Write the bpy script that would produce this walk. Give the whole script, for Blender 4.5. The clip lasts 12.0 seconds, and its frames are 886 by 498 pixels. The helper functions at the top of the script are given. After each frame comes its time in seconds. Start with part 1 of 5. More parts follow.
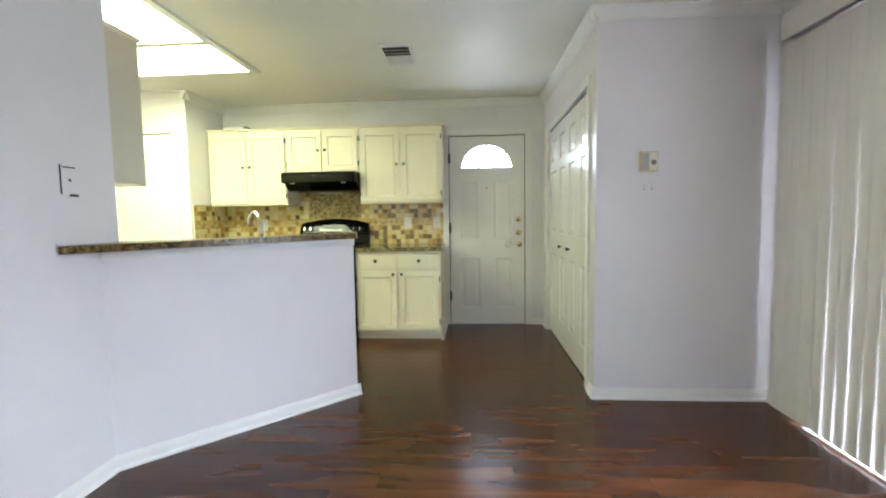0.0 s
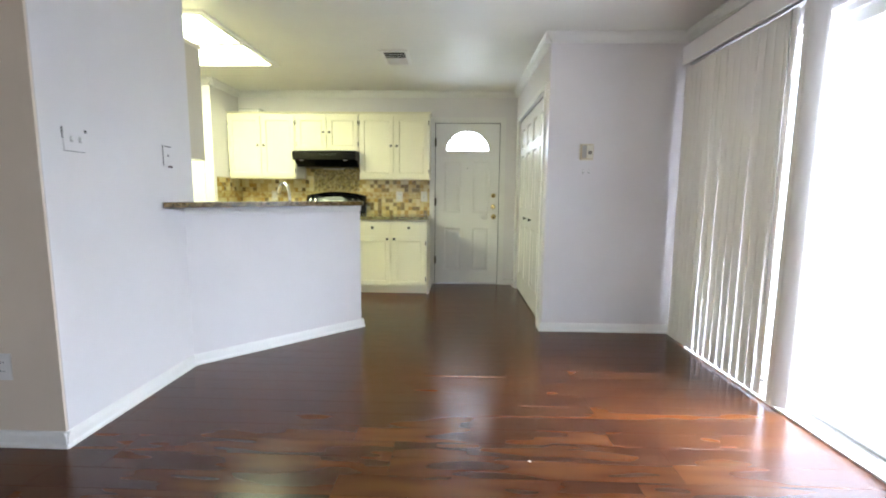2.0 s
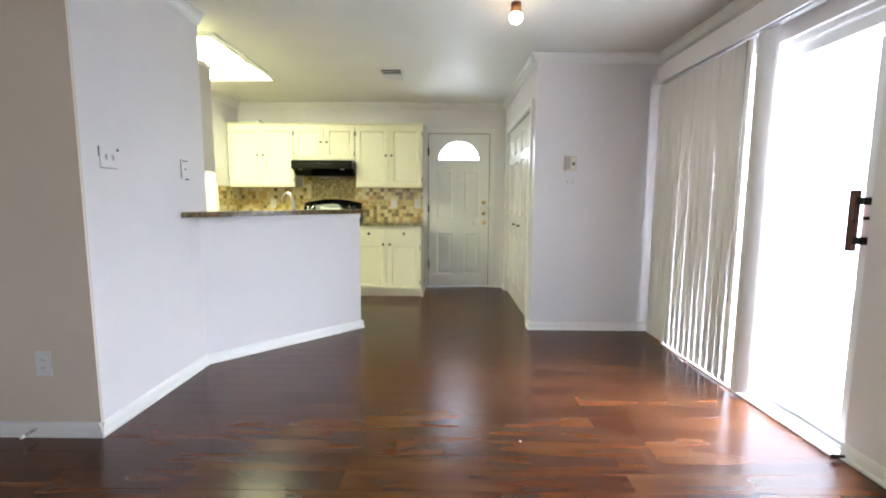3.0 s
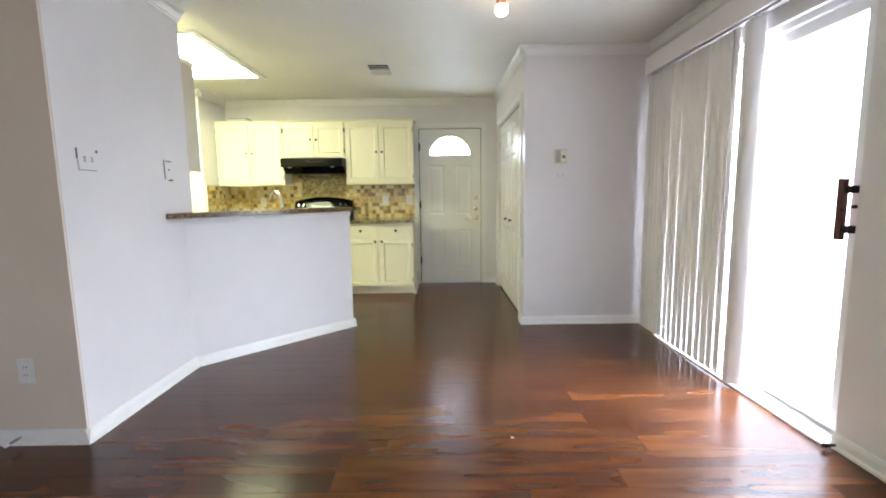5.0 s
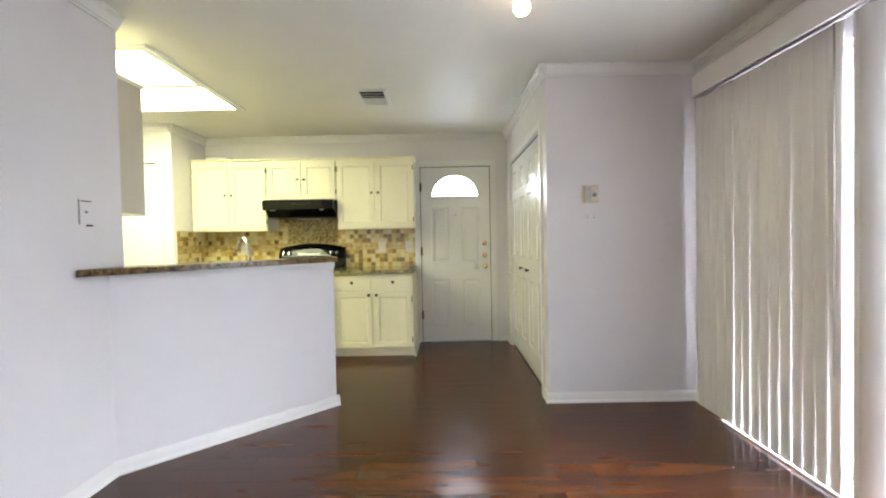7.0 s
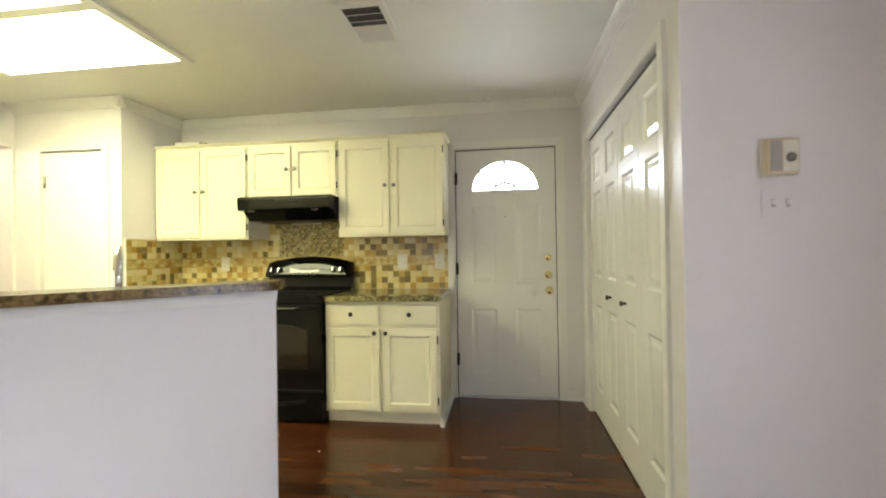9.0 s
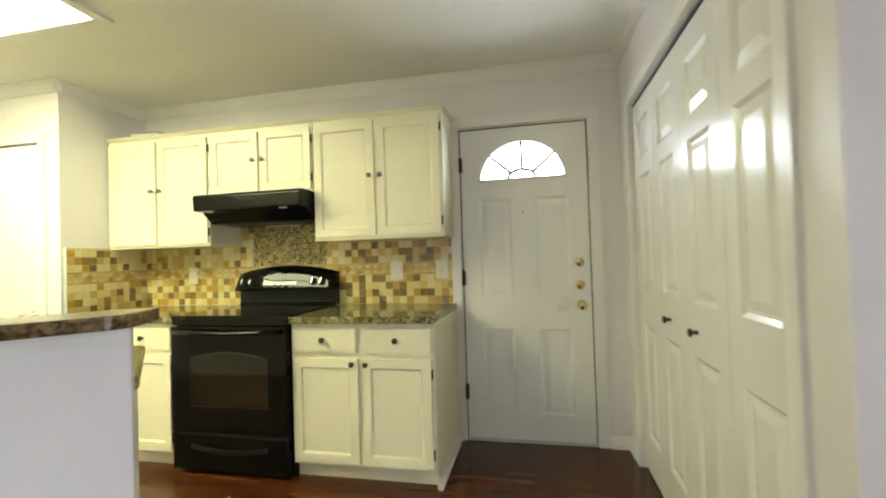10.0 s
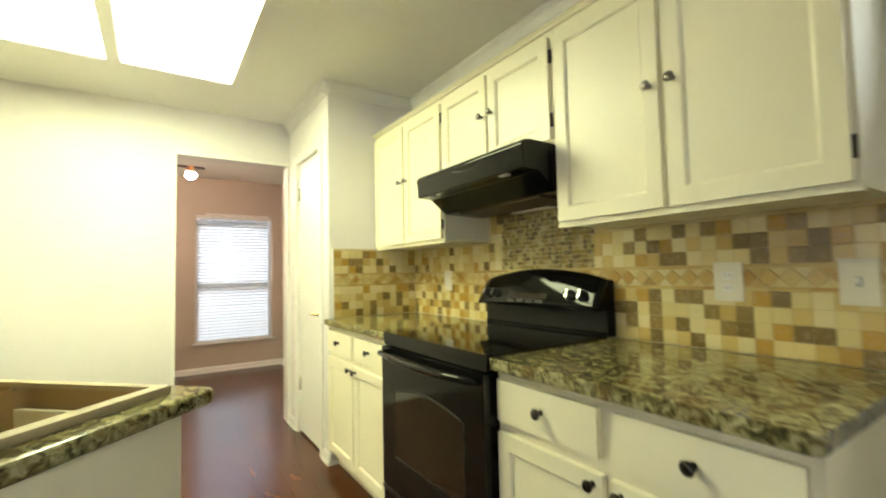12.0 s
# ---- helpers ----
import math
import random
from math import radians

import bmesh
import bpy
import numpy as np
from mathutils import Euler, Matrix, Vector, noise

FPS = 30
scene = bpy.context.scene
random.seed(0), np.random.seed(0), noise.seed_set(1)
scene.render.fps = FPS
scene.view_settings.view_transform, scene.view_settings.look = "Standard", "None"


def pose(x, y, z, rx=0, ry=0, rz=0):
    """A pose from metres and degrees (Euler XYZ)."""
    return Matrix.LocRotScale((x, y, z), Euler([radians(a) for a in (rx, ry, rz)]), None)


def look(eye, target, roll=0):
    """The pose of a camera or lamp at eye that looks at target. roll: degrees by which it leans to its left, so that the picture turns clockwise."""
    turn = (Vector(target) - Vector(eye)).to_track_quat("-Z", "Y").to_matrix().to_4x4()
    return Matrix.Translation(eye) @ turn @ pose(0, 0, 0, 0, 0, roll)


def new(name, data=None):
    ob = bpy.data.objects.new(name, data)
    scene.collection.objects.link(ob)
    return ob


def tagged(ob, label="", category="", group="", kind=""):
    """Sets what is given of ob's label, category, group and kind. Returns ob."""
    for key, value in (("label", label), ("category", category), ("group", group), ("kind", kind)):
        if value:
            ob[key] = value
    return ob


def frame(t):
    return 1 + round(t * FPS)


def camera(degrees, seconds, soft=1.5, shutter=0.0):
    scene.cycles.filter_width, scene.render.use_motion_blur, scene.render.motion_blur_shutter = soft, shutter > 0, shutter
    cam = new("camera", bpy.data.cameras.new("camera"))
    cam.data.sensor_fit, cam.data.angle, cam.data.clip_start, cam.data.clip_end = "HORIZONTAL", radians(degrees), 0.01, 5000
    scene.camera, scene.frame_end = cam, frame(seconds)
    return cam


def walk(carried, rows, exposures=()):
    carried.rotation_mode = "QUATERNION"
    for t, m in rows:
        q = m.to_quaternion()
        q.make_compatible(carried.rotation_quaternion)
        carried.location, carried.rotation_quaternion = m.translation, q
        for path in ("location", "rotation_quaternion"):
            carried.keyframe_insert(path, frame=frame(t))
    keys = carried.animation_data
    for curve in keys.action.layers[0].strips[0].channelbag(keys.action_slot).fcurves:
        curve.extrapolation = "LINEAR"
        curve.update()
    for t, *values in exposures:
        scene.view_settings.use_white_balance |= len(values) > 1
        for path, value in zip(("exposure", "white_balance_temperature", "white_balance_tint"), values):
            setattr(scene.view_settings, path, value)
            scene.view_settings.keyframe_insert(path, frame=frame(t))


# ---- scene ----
cam = camera(90.8, 12.0, soft=1.95, shutter=0.45)
PATH = [
    (0, (0.011, 0.024, 1.19), (-0.124, 2.014, 1.042), -0.9),
    (0.5, (-0.035, -0.225, 1.174), (-0.071, 1.765, 0.975), -0.4),
    (1, (0.0, -0.426, 1.143), (-0.043, 1.556, 0.878), -0.6),
    (1.5, (0.068, -0.626, 1.138), (-0.028, 1.352, 0.861), 1.0),
    (2, (0.051, -0.838, 1.146), (-0.012, 1.147, 0.903), 0.5),
    (2.5, (0.015, -1.028, 1.17), (-0.054, 0.959, 0.951), 0.5),
    (3, (0.008, -1.087, 1.18), (-0.006, 0.901, 0.957), 0.3),
    (5, (0.048, -1.061, 1.184), (0.053, 0.924, 0.94), -0.8),
    (5.5, (0.077, -0.991, 1.174), (0.073, 0.99, 0.9), -0.9),
    (6, (0.098, -0.846, 1.172), (0.049, 1.139, 0.936), -1.3),
    (6.5, (0.108, -0.632, 1.184), (0.077, 1.364, 1.064), -0.6),
    (7, (0.045, -0.330, 1.205), (0.035, 1.669, 1.160), -1.1),
    (7.5, (0.037, 0.051, 1.202), (0.025, 2.051, 1.211), -1.8),
    (7.7, (0.020, 0.216, 1.202), (-0.020, 2.216, 1.215), -1.6),
    (9.5, (0.213, 1.54, 1.19), (-0.117, 3.512, 1.217), -1.4),
    (10, (0.246, 1.93, 1.206), (-0.172, 3.886, 1.245), -1.8),
    (10.5, (0.243, 2.335, 1.157), (-0.478, 4.2, 1.21), -0.9),
    (11, (0.162, 2.662, 1.157), (-0.918, 4.344, 1.198), -1.2),
    (11.5, (0.047, 2.951, 1.152), (-1.346, 4.386, 1.180), -1.9),
    (12, (-0.017, 3.230, 1.177), (-1.682, 4.333, 1.285), -1.2),
]
walk(cam, [(t, look(eye, target, roll)) for t, eye, target, roll in PATH], [
    (0.0, 1.82, 6050, 9), (1.0, 1.88, 5950, 9), (2.5, 1.94, 6150, 11), (5.0, 1.97, 6250, 12), (7.5, 1.86, 6500, 13), (9.5, 1.76, 6800, 11), (10.5, 1.82, 6600, 9), (12.0, 1.68, 6600, 8)])

# ---- light ----
world = bpy.data.worlds.new("sky")
scene.world = world
world.use_nodes = True
wn = world.node_tree.nodes
sky = wn.new("ShaderNodeTexSky")
sky.sky_type = "NISHITA"
sky.sun_disc = False
sky.sun_elevation, sky.sun_rotation = radians(55), radians(150)
world.node_tree.links.new(sky.outputs["Color"], wn["Background"].inputs["Color"])
wn["Background"].inputs["Strength"].default_value = 0.15
sun = new("sun", bpy.data.lights.new("sun", "SUN"))
sun.data.energy, sun.data.angle, sun.data.color = 1.2, radians(12), (1.0, 0.95, 0.88)
sun.matrix_world = look((8, 14, 22), (0, 0, 0))


def sky_lamp(name, m, width, height, watts, color=(0.80, 0.895, 1.0), spread=180):
    """Daylight that enters through an opening."""
    l = new(name, bpy.data.lights.new(name, "AREA"))
    l.data.shape, l.data.size, l.data.size_y, l.data.energy, l.data.color = "RECTANGLE", width, height, watts, color
    l.data.spread = radians(spread)
    l.matrix_basis = m
    return l


sky_lamp("patio_daylight", look((2.10, 1.65, 1.03), (0, 1.65, 1.03)), 1.58, 2.0, 17, (0.80, 0.89, 1.0), 165)
sky_lamp("patio_sky", look((3.3, 1.5, 2.9), (1.2, 1.35, 0.6)), 2.4, 2.0, 225, (0.84, 0.905, 1.0), 150)
sky_lamp("fanlight_daylight", look((0.17, 5.00, 1.80), (0.17, 0, 1.80)), 0.60, 0.34, 5.0)
sky_lamp("window_daylight", look((-8.3, 4.105, 3.7), (-6.2, 4.105, 1.1)), 1.8, 1.4, 105)
# fill from behind, added at a window assumed in the unseen south wall
sky_lamp("living_fill", look((-1.0, -4.20, 1.2), (-1.0, 0, 1.2)), 3.6, 1.76, 2.6, (1.0, 0.95, 0.93), 90)
PANEL_GLOW = 5.9       # fluorescent diffusers in the kitchen ceiling
BULB_GLOW = 8.0       # spot bulbs

# ---- small helpers ----
def box(bm, x0, y0, z0, x1, y1, z1, m=None):
    vs = [bm.verts.new(p) for p in ((x0, y0, z0), (x1, y0, z0), (x1, y1, z0), (x0, y1, z0), (x0, y0, z1), (x1, y0, z1), (x1, y1, z1), (x0, y1, z1))]
    for f in ((3, 2, 1, 0), (4, 5, 6, 7), (0, 1, 5, 4), (1, 2, 6, 5), (2, 3, 7, 6), (3, 0, 4, 7)):
        bm.faces.new([vs[i] for i in f])
    if m is not None:
        bmesh.ops.transform(bm, matrix=m, verts=vs)
    return vs


def boxes(*rows):
    bm = bmesh.new()
    for r in rows:
        box(bm, *r)
    return bm


def rounded(bm, width=0.003, segments=2):
    """Round the edges of a small mesh."""
    bmesh.ops.bevel(bm, geom=[e for e in bm.edges if e.calc_face_angle(0) > 0.5], offset=width, segments=segments, profile=0.5, affect="EDGES", clamp_overlap=True)
    return bm


def soft_box(x0, y0, z0, x1, y1, z1, width=0.003, segments=2):
    return rounded(boxes((x0, y0, z0, x1, y1, z1)), width, segments)


def tube(bm, points, radii, sides=12, caps=True):
    """A round tube through points, with a radius at each."""
    points = [Vector(p) for p in points]
    if isinstance(radii, (int, float)):
        radii = [radii] * len(points)
    rings, ref = [], None
    for i, p in enumerate(points):
        a, b = points[max(i - 1, 0)], points[min(i + 1, len(points) - 1)]
        t = (b - a)
        if t.length < 1e-9:
            t = (points[-1] - points[0])
        t.normalize()
        if ref is None:
            ref = t.orthogonal().normalized()
        ref = (ref - t * ref.dot(t)).normalized()
        side = t.cross(ref)
        rings.append([bm.verts.new(p + (ref * math.cos(k * math.tau / sides) + side * math.sin(k * math.tau / sides)) * radii[i]) for k in range(sides)])
    for r0, r1 in zip(rings, rings[1:]):
        for k in range(sides):
            bm.faces.new((r0[k], r0[(k + 1) % sides], r1[(k + 1) % sides], r1[k])).smooth = True
    if caps:
        bm.faces.new(rings[0][::-1])
        bm.faces.new(rings[-1])
    return bm


def lathe(profile, axis="z", sides=16, at=(0, 0, 0)):
    """A turned body: (distance along axis, radius) pairs."""
    bm = bmesh.new()
    way = {"x": Vector((1, 0, 0)), "y": Vector((0, 1, 0)), "z": Vector((0, 0, 1))}[axis]
    u = Vector((0, 1, 0)) if axis == "x" else Vector((1, 0, 0))
    v = way.cross(u)
    rings = []
    for h, r in profile:
        c = Vector(at) + way * h
        rings.append([bm.verts.new(c + (u * math.cos(k * math.tau / sides) + v * math.sin(k * math.tau / sides)) * max(r, 1e-4)) for k in range(sides)])
    for r0, r1 in zip(rings, rings[1:]):
        for k in range(sides):
            bm.faces.new((r0[k], r0[(k + 1) % sides], r1[(k + 1) % sides], r1[k])).smooth = True
    bm.faces.new(rings[0][::-1])
    bm.faces.new(rings[-1])
    return bm


def prism(bm, outline, z0, z1):
    """An upright solid over an outline given anticlockwise."""
    lo = [bm.verts.new((x, y, z0)) for x, y in outline]
    hi = [bm.verts.new((x, y, z1)) for x, y in outline]
    n = len(outline)
    bm.faces.new(lo[::-1])
    bm.faces.new(hi)
    for i in range(n):
        bm.faces.new((lo[i], lo[(i + 1) % n], hi[(i + 1) % n], hi[i]))
    return bm


def extrude_profile(bm, profile, p0, p1, out):
    """A moulding: profile of (out from the wall, height) swept from p0 to p1; out is the wall's outward direction."""
    p0, p1, out = Vector(p0), Vector(p1), Vector(out)
    rings = [[bm.verts.new(p + out * a + Vector((0, 0, b))) for a, b in profile] for p in (p0, p1)]
    n = len(profile)
    for i in range(n):
        bm.faces.new((rings[0][i], rings[0][(i + 1) % n], rings[1][(i + 1) % n], rings[1][i]))
    bm.faces.new(rings[0][::-1])
    bm.faces.new(rings[1])
    bmesh.ops.recalc_face_normals(bm, faces=bm.faces[:])
    return bm


def part(name, bm, material, parent=None, label="", m=None):
    if not isinstance(bm, bpy.types.Mesh):
        me = bpy.data.meshes.new(name)
        bm.to_mesh(me)
        bm.free()
        me.materials.append(material)
    else:
        me = bm
    ob = new(name, me)
    if parent is not None:
        ob.parent = parent
    if m is not None:
        ob.matrix_basis = m
    if label:
        tagged(ob, label=label)
    return ob


def thing(name, m, label, category, group=""):
    ob = new(name)
    ob.empty_display_size = 0.1
    ob.matrix_basis = m
    return tagged(ob, label, category, group)


def structure(name, bm, material, label, category):
    return tagged(part(name, bm, material), label, category, kind="structure")


def panel_sheet(xs, zs, panels, thick, style="raised", y=0.0, deep=0.011):
    """A framed door in the xz plane with its face at y and facing -y. Cells (i, j) named in panels are sunk panels, the rest is frame."""
    bm = bmesh.new()
    steps = [(0.014, deep), (0.024, deep), (0.052, deep * 0.3)] if style == "raised" else [(0.004, 0.002), (0.010, 0.010)]
    nx, nz = len(xs), len(zs)
    fr = [[bm.verts.new((x, y, z)) for z in zs] for x in xs]
    bk = [[bm.verts.new((x, y + thick, z)) for z in zs] for x in xs]
    for i in range(nx - 1):
        for j in range(nz - 1):
            ring = [fr[i][j], fr[i + 1][j], fr[i + 1][j + 1], fr[i][j + 1]]
            bm.faces.new((bk[i][j], bk[i][j + 1], bk[i + 1][j + 1], bk[i + 1][j]))
            if (i, j) in panels:
                x0, x1, z0, z1 = xs[i], xs[i + 1], zs[j], zs[j + 1]
                for a, b in steps:
                    nxt = [bm.verts.new(p) for p in ((x0 + a, y + b, z0 + a), (x1 - a, y + b, z0 + a), (x1 - a, y + b, z1 - a), (x0 + a, y + b, z1 - a))]
                    for k in range(4):
                        bm.faces.new((ring[k], ring[(k + 1) % 4], nxt[(k + 1) % 4], nxt[k]))
                    ring = nxt
            bm.faces.new(ring)
    for i in range(nx - 1):
        bm.faces.new((fr[i][0], bk[i][0], bk[i + 1][0], fr[i + 1][0]))
        bm.faces.new((fr[i][-1], fr[i + 1][-1], bk[i + 1][-1], bk[i][-1]))
    for j in range(nz - 1):
        bm.faces.new((fr[0][j], fr[0][j + 1], bk[0][j + 1], bk[0][j]))
        bm.faces.new((fr[-1][j], bk[-1][j], bk[-1][j + 1], fr[-1][j + 1]))
    return bm


# ---- materials ----
def material(name):
    m = bpy.data.materials.new(name)
    m.use_nodes = True
    nt = m.node_tree
    return m, nt, nt.nodes["Principled BSDF"]


def position(nt, scale=(1, 1, 1)):
    g = nt.nodes.new("ShaderNodeNewGeometry")
    mp = nt.nodes.new("ShaderNodeMapping")
    mp.inputs["Scale"].default_value = scale
    nt.links.new(g.outputs["Position"], mp.inputs["Vector"])
    return mp.outputs["Vector"]


def noise_of(nt, vector, scale, detail=3.0, rough=0.55, distort=0.0):
    n = nt.nodes.new("ShaderNodeTexNoise")
    n.inputs["Scale"].default_value, n.inputs["Detail"].default_value = scale, detail
    n.inputs["Roughness"].default_value, n.inputs["Distortion"].default_value = rough, distort
    nt.links.new(vector, n.inputs["Vector"])
    return n.outputs["Fac"]


def ramp(nt, fac, stops, constant=False):
    r = nt.nodes.new("ShaderNodeValToRGB")
    if constant:
        r.color_ramp.interpolation = "CONSTANT"
    el = r.color_ramp.elements
    while len(el) < len(stops):
        el.new(0.5)
    for e, (p, c) in zip(el, stops):
        e.position = p
        e.color = (*c, 1) if len(c) == 3 else c
    nt.links.new(fac, r.inputs["Fac"])
    return r.outputs["Color"]


def mix(nt, a, b, fac, mode="MIX"):
    n = nt.nodes.new("ShaderNodeMix")
    n.data_type, n.blend_type = "RGBA", mode
    for sock, v in ((n.inputs[6], a), (n.inputs[7], b)):
        if isinstance(v, tuple):
            sock.default_value = (*v, 1)
        else:
            nt.links.new(v, sock)
    if isinstance(fac, (int, float)):
        n.inputs[0].default_value = fac
    else:
        nt.links.new(fac, n.inputs[0])
    return n.outputs[2]


def value_range(nt, fac, lo, hi, a=0.0, b=1.0):
    n = nt.nodes.new("ShaderNodeMapRange")
    n.inputs["From Min"].default_value, n.inputs["From Max"].default_value = a, b
    n.inputs["To Min"].default_value, n.inputs["To Max"].default_value = lo, hi
    nt.links.new(fac, n.inputs["Value"])
    return n.outputs["Result"]


def bump(nt, bsdf, height, strength, distance=0.002, after=None):
    b = nt.nodes.new("ShaderNodeBump")
    b.inputs["Strength"].default_value, b.inputs["Distance"].default_value = strength, distance
    nt.links.new(height, b.inputs["Height"])
    if after is not None:
        nt.links.new(after, b.inputs["Normal"])
    nt.links.new(b.outputs["Normal"], bsdf.inputs["Normal"])
    return b.outputs["Normal"]


def painted(name, color, rough=0.5, grain=220.0, depth=0.25, vary=0.06, spec=0.5, bump_distance=0.001):
    """Paint: faint large unevenness, fine roller grain."""
    m, nt, b = material(name)
    v = position(nt)
    big = noise_of(nt, v, 1.7, 4)
    fine = noise_of(nt, v, 14.0, 3)
    dark = tuple(c * (1 - vary) for c in color)
    col = mix(nt, dark, color, value_range(nt, big, 0, 1, 0.3, 0.7))
    col = mix(nt, col, tuple(c * (1 - vary * 1.2) for c in color), value_range(nt, fine, 0, 0.25, 0.4, 0.8))
    nt.links.new(col, b.inputs["Base Color"])
    nt.links.new(value_range(nt, big, rough - 0.03, rough + 0.04, 0.3, 0.7), b.inputs["Roughness"])
    b.inputs["Specular IOR Level"].default_value = spec
    bump(nt, b, noise_of(nt, v, grain, 2), depth, bump_distance)
    return m


def plain(name, color, rough=0.4, metal=0.0, coat=0.0, vary=0.1, scale=40.0, spec=0.5):
    m, nt, b = material(name)
    n = noise_of(nt, position(nt), scale, 3)
    nt.links.new(mix(nt, tuple(c * (1 - vary) for c in color), color, n), b.inputs["Base Color"])
    nt.links.new(value_range(nt, n, max(rough - 0.04, 0.02), rough + 0.06, 0.3, 0.7), b.inputs["Roughness"])
    b.inputs["Metallic"].default_value = metal
    b.inputs["Coat Weight"].default_value = coat
    b.inputs["Coat Roughness"].default_value = 0.05
    b.inputs["Specular IOR Level"].default_value = spec
    return m


def glowing(name, color, strength):
    m, nt, b = material(name)
    b.inputs["Base Color"].default_value = (0.8, 0.8, 0.8, 1)
    b.inputs["Emission Color"].default_value = (*color, 1)
    b.inputs["Emission Strength"].default_value = strength
    return m


def glass(name, color=(1, 1, 1), rough=0.0, ior=1.45):
    m, nt, b = material(name)
    b.inputs["Base Color"].default_value = (*color, 1)
    b.inputs["Roughness"].default_value = rough
    b.inputs["Transmission Weight"].default_value = 1.0
    b.inputs["IOR"].default_value = ior
    return m


def plank_wood(name, joined):
    m, nt, b = material(name)
    if joined:
        g = nt.nodes.new("ShaderNodeNewGeometry")
        rnd = g.outputs["Random Per Island"]
    else:
        g = nt.nodes.new("ShaderNodeObjectInfo")
        rnd = g.outputs["Random"]
    p = position(nt)
    shift = nt.nodes.new("ShaderNodeCombineXYZ")
    mul = nt.nodes.new("ShaderNodeMath")
    mul.operation = "MULTIPLY"
    mul.inputs[1].default_value = 37.0
    nt.links.new(rnd, mul.inputs[0])
    nt.links.new(mul.outputs[0], shift.inputs[0])
    nt.links.new(mul.outputs[0], shift.inputs[2])
    add = nt.nodes.new("ShaderNodeVectorMath")
    nt.links.new(p, add.inputs[0])
    nt.links.new(shift.outputs[0], add.inputs[1])
    def stretched(s):
        mp = nt.nodes.new("ShaderNodeMapping")
        mp.inputs["Scale"].default_value = s
        nt.links.new(add.outputs[0], mp.inputs["Vector"])
        return mp.outputs["Vector"]
    cloud = noise_of(nt, stretched((1.5, 7.0, 1)), 1.0, 1, 0.4, 0.0)
    patch = noise_of(nt, stretched((2.4, 14.0, 1)), 1.0, 1, 0.4, 0.0)
    col = ramp(nt, cloud, [(0.25, (0.060, 0.0155, 0.0055)), (0.45, (0.084, 0.0225, 0.0075)), (0.60, (0.110, 0.0320, 0.0095)), (0.76, (0.148, 0.047, 0.0125))])
    col = mix(nt, col, (0.26, 0.105, 0.028), value_range(nt, patch, 0.0, 0.44, 0.38, 0.88))
    col = mix(nt, col, (0.028, 0.009, 0.005), value_range(nt, patch, 0.56, 0.0, 0.10, 0.54))
    tone = mix(nt, (0.47, 0.46, 0.45), (0.68, 0.67, 0.66), rnd)
    col = mix(nt, col, tone, 1.0, "MULTIPLY")
    nt.links.new(col, b.inputs["Base Color"])
    b.inputs["Specular IOR Level"].default_value = 0.37
    b.inputs["Anisotropic"].default_value = 0.35
    across = nt.nodes.new("ShaderNodeCombineXYZ")
    across.inputs[1].default_value = 1.0
    nt.links.new(across.outputs[0], b.inputs["Tangent"])
    nt.links.new(value_range(nt, cloud, 0.21, 0.25, 0.3, 0.7), b.inputs["Roughness"])
    bump(nt, b, noise_of(nt, stretched((1.2, 40.0, 1)), 1.0, 1, 0.5, 0.0), 0.06, 0.0005)
    return m


def granite(name="granite", rough=0.09, tint=(1, 1, 1)):
    m, nt, b = material(name)
    v = position(nt)
    warp = noise_of(nt, v, 9.0, 3)
    col = ramp(nt, noise_of(nt, v, 38.0, 5, 0.66, 0.9), [(0.32, (0.010, 0.009, 0.006)), (0.42, (0.070, 0.061, 0.026)), (0.51, (0.225, 0.200, 0.092)), (0.64, (0.45, 0.42, 0.25))])
    col = mix(nt, col, (0.010, 0.010, 0.008), value_range(nt, noise_of(nt, v, 70.0, 3, 0.6, 1.2), 0, 0.85, 0.61, 0.70))
    col = mix(nt, col, (0.24, 0.13, 0.045), value_range(nt, warp, 0, 0.45, 0.50, 0.70))
    col = mix(nt, col, tint, 1.0, "MULTIPLY")
    nt.links.new(col, b.inputs["Base Color"])
    b.inputs["Roughness"].default_value = rough
    bump(nt, b, noise_of(nt, v, 60.0, 3), 0.05, 0.0006)
    return m


def tile_stone(name, joined, small=False):
    m, nt, b = material(name)
    if joined:
        rnd = nt.nodes.new("ShaderNodeNewGeometry").outputs["Random Per Island"]
    else:
        rnd = nt.nodes.new("ShaderNodeObjectInfo").outputs["Random"]
    if small:
        stops = [(0.0, (0.32, 0.255, 0.095)), (0.22, (0.245, 0.175, 0.052)), (0.5, (0.21, 0.168, 0.058)), (0.70, (0.115, 0.090, 0.035)), (0.86, (0.40, 0.335, 0.145))]
    else:
        stops = [(0.0, (0.63, 0.52, 0.235)), (0.22, (0.55, 0.405, 0.145)), (0.40, (0.67, 0.575, 0.30)), (0.60, (0.43, 0.265, 0.055)), (0.70, (0.180, 0.125, 0.042)), (0.80, (0.48, 0.34, 0.105)), (0.89, (0.245, 0.170, 0.058))]
    col = ramp(nt, rnd, stops, True)
    v = position(nt)
    mottle = noise_of(nt, v, 55.0, 5, 0.65)
    col = mix(nt, col, (0.30, 0.19, 0.08), value_range(nt, mottle, 0, 0.5, 0.52, 0.78))
    nt.links.new(col, b.inputs["Base Color"])
    nt.links.new(value_range(nt, mottle, 0.16, 0.34, 0.3, 0.7), b.inputs["Roughness"])
    bump(nt, b, noise_of(nt, v, 130.0, 3), 0.25, 0.001)
    return m


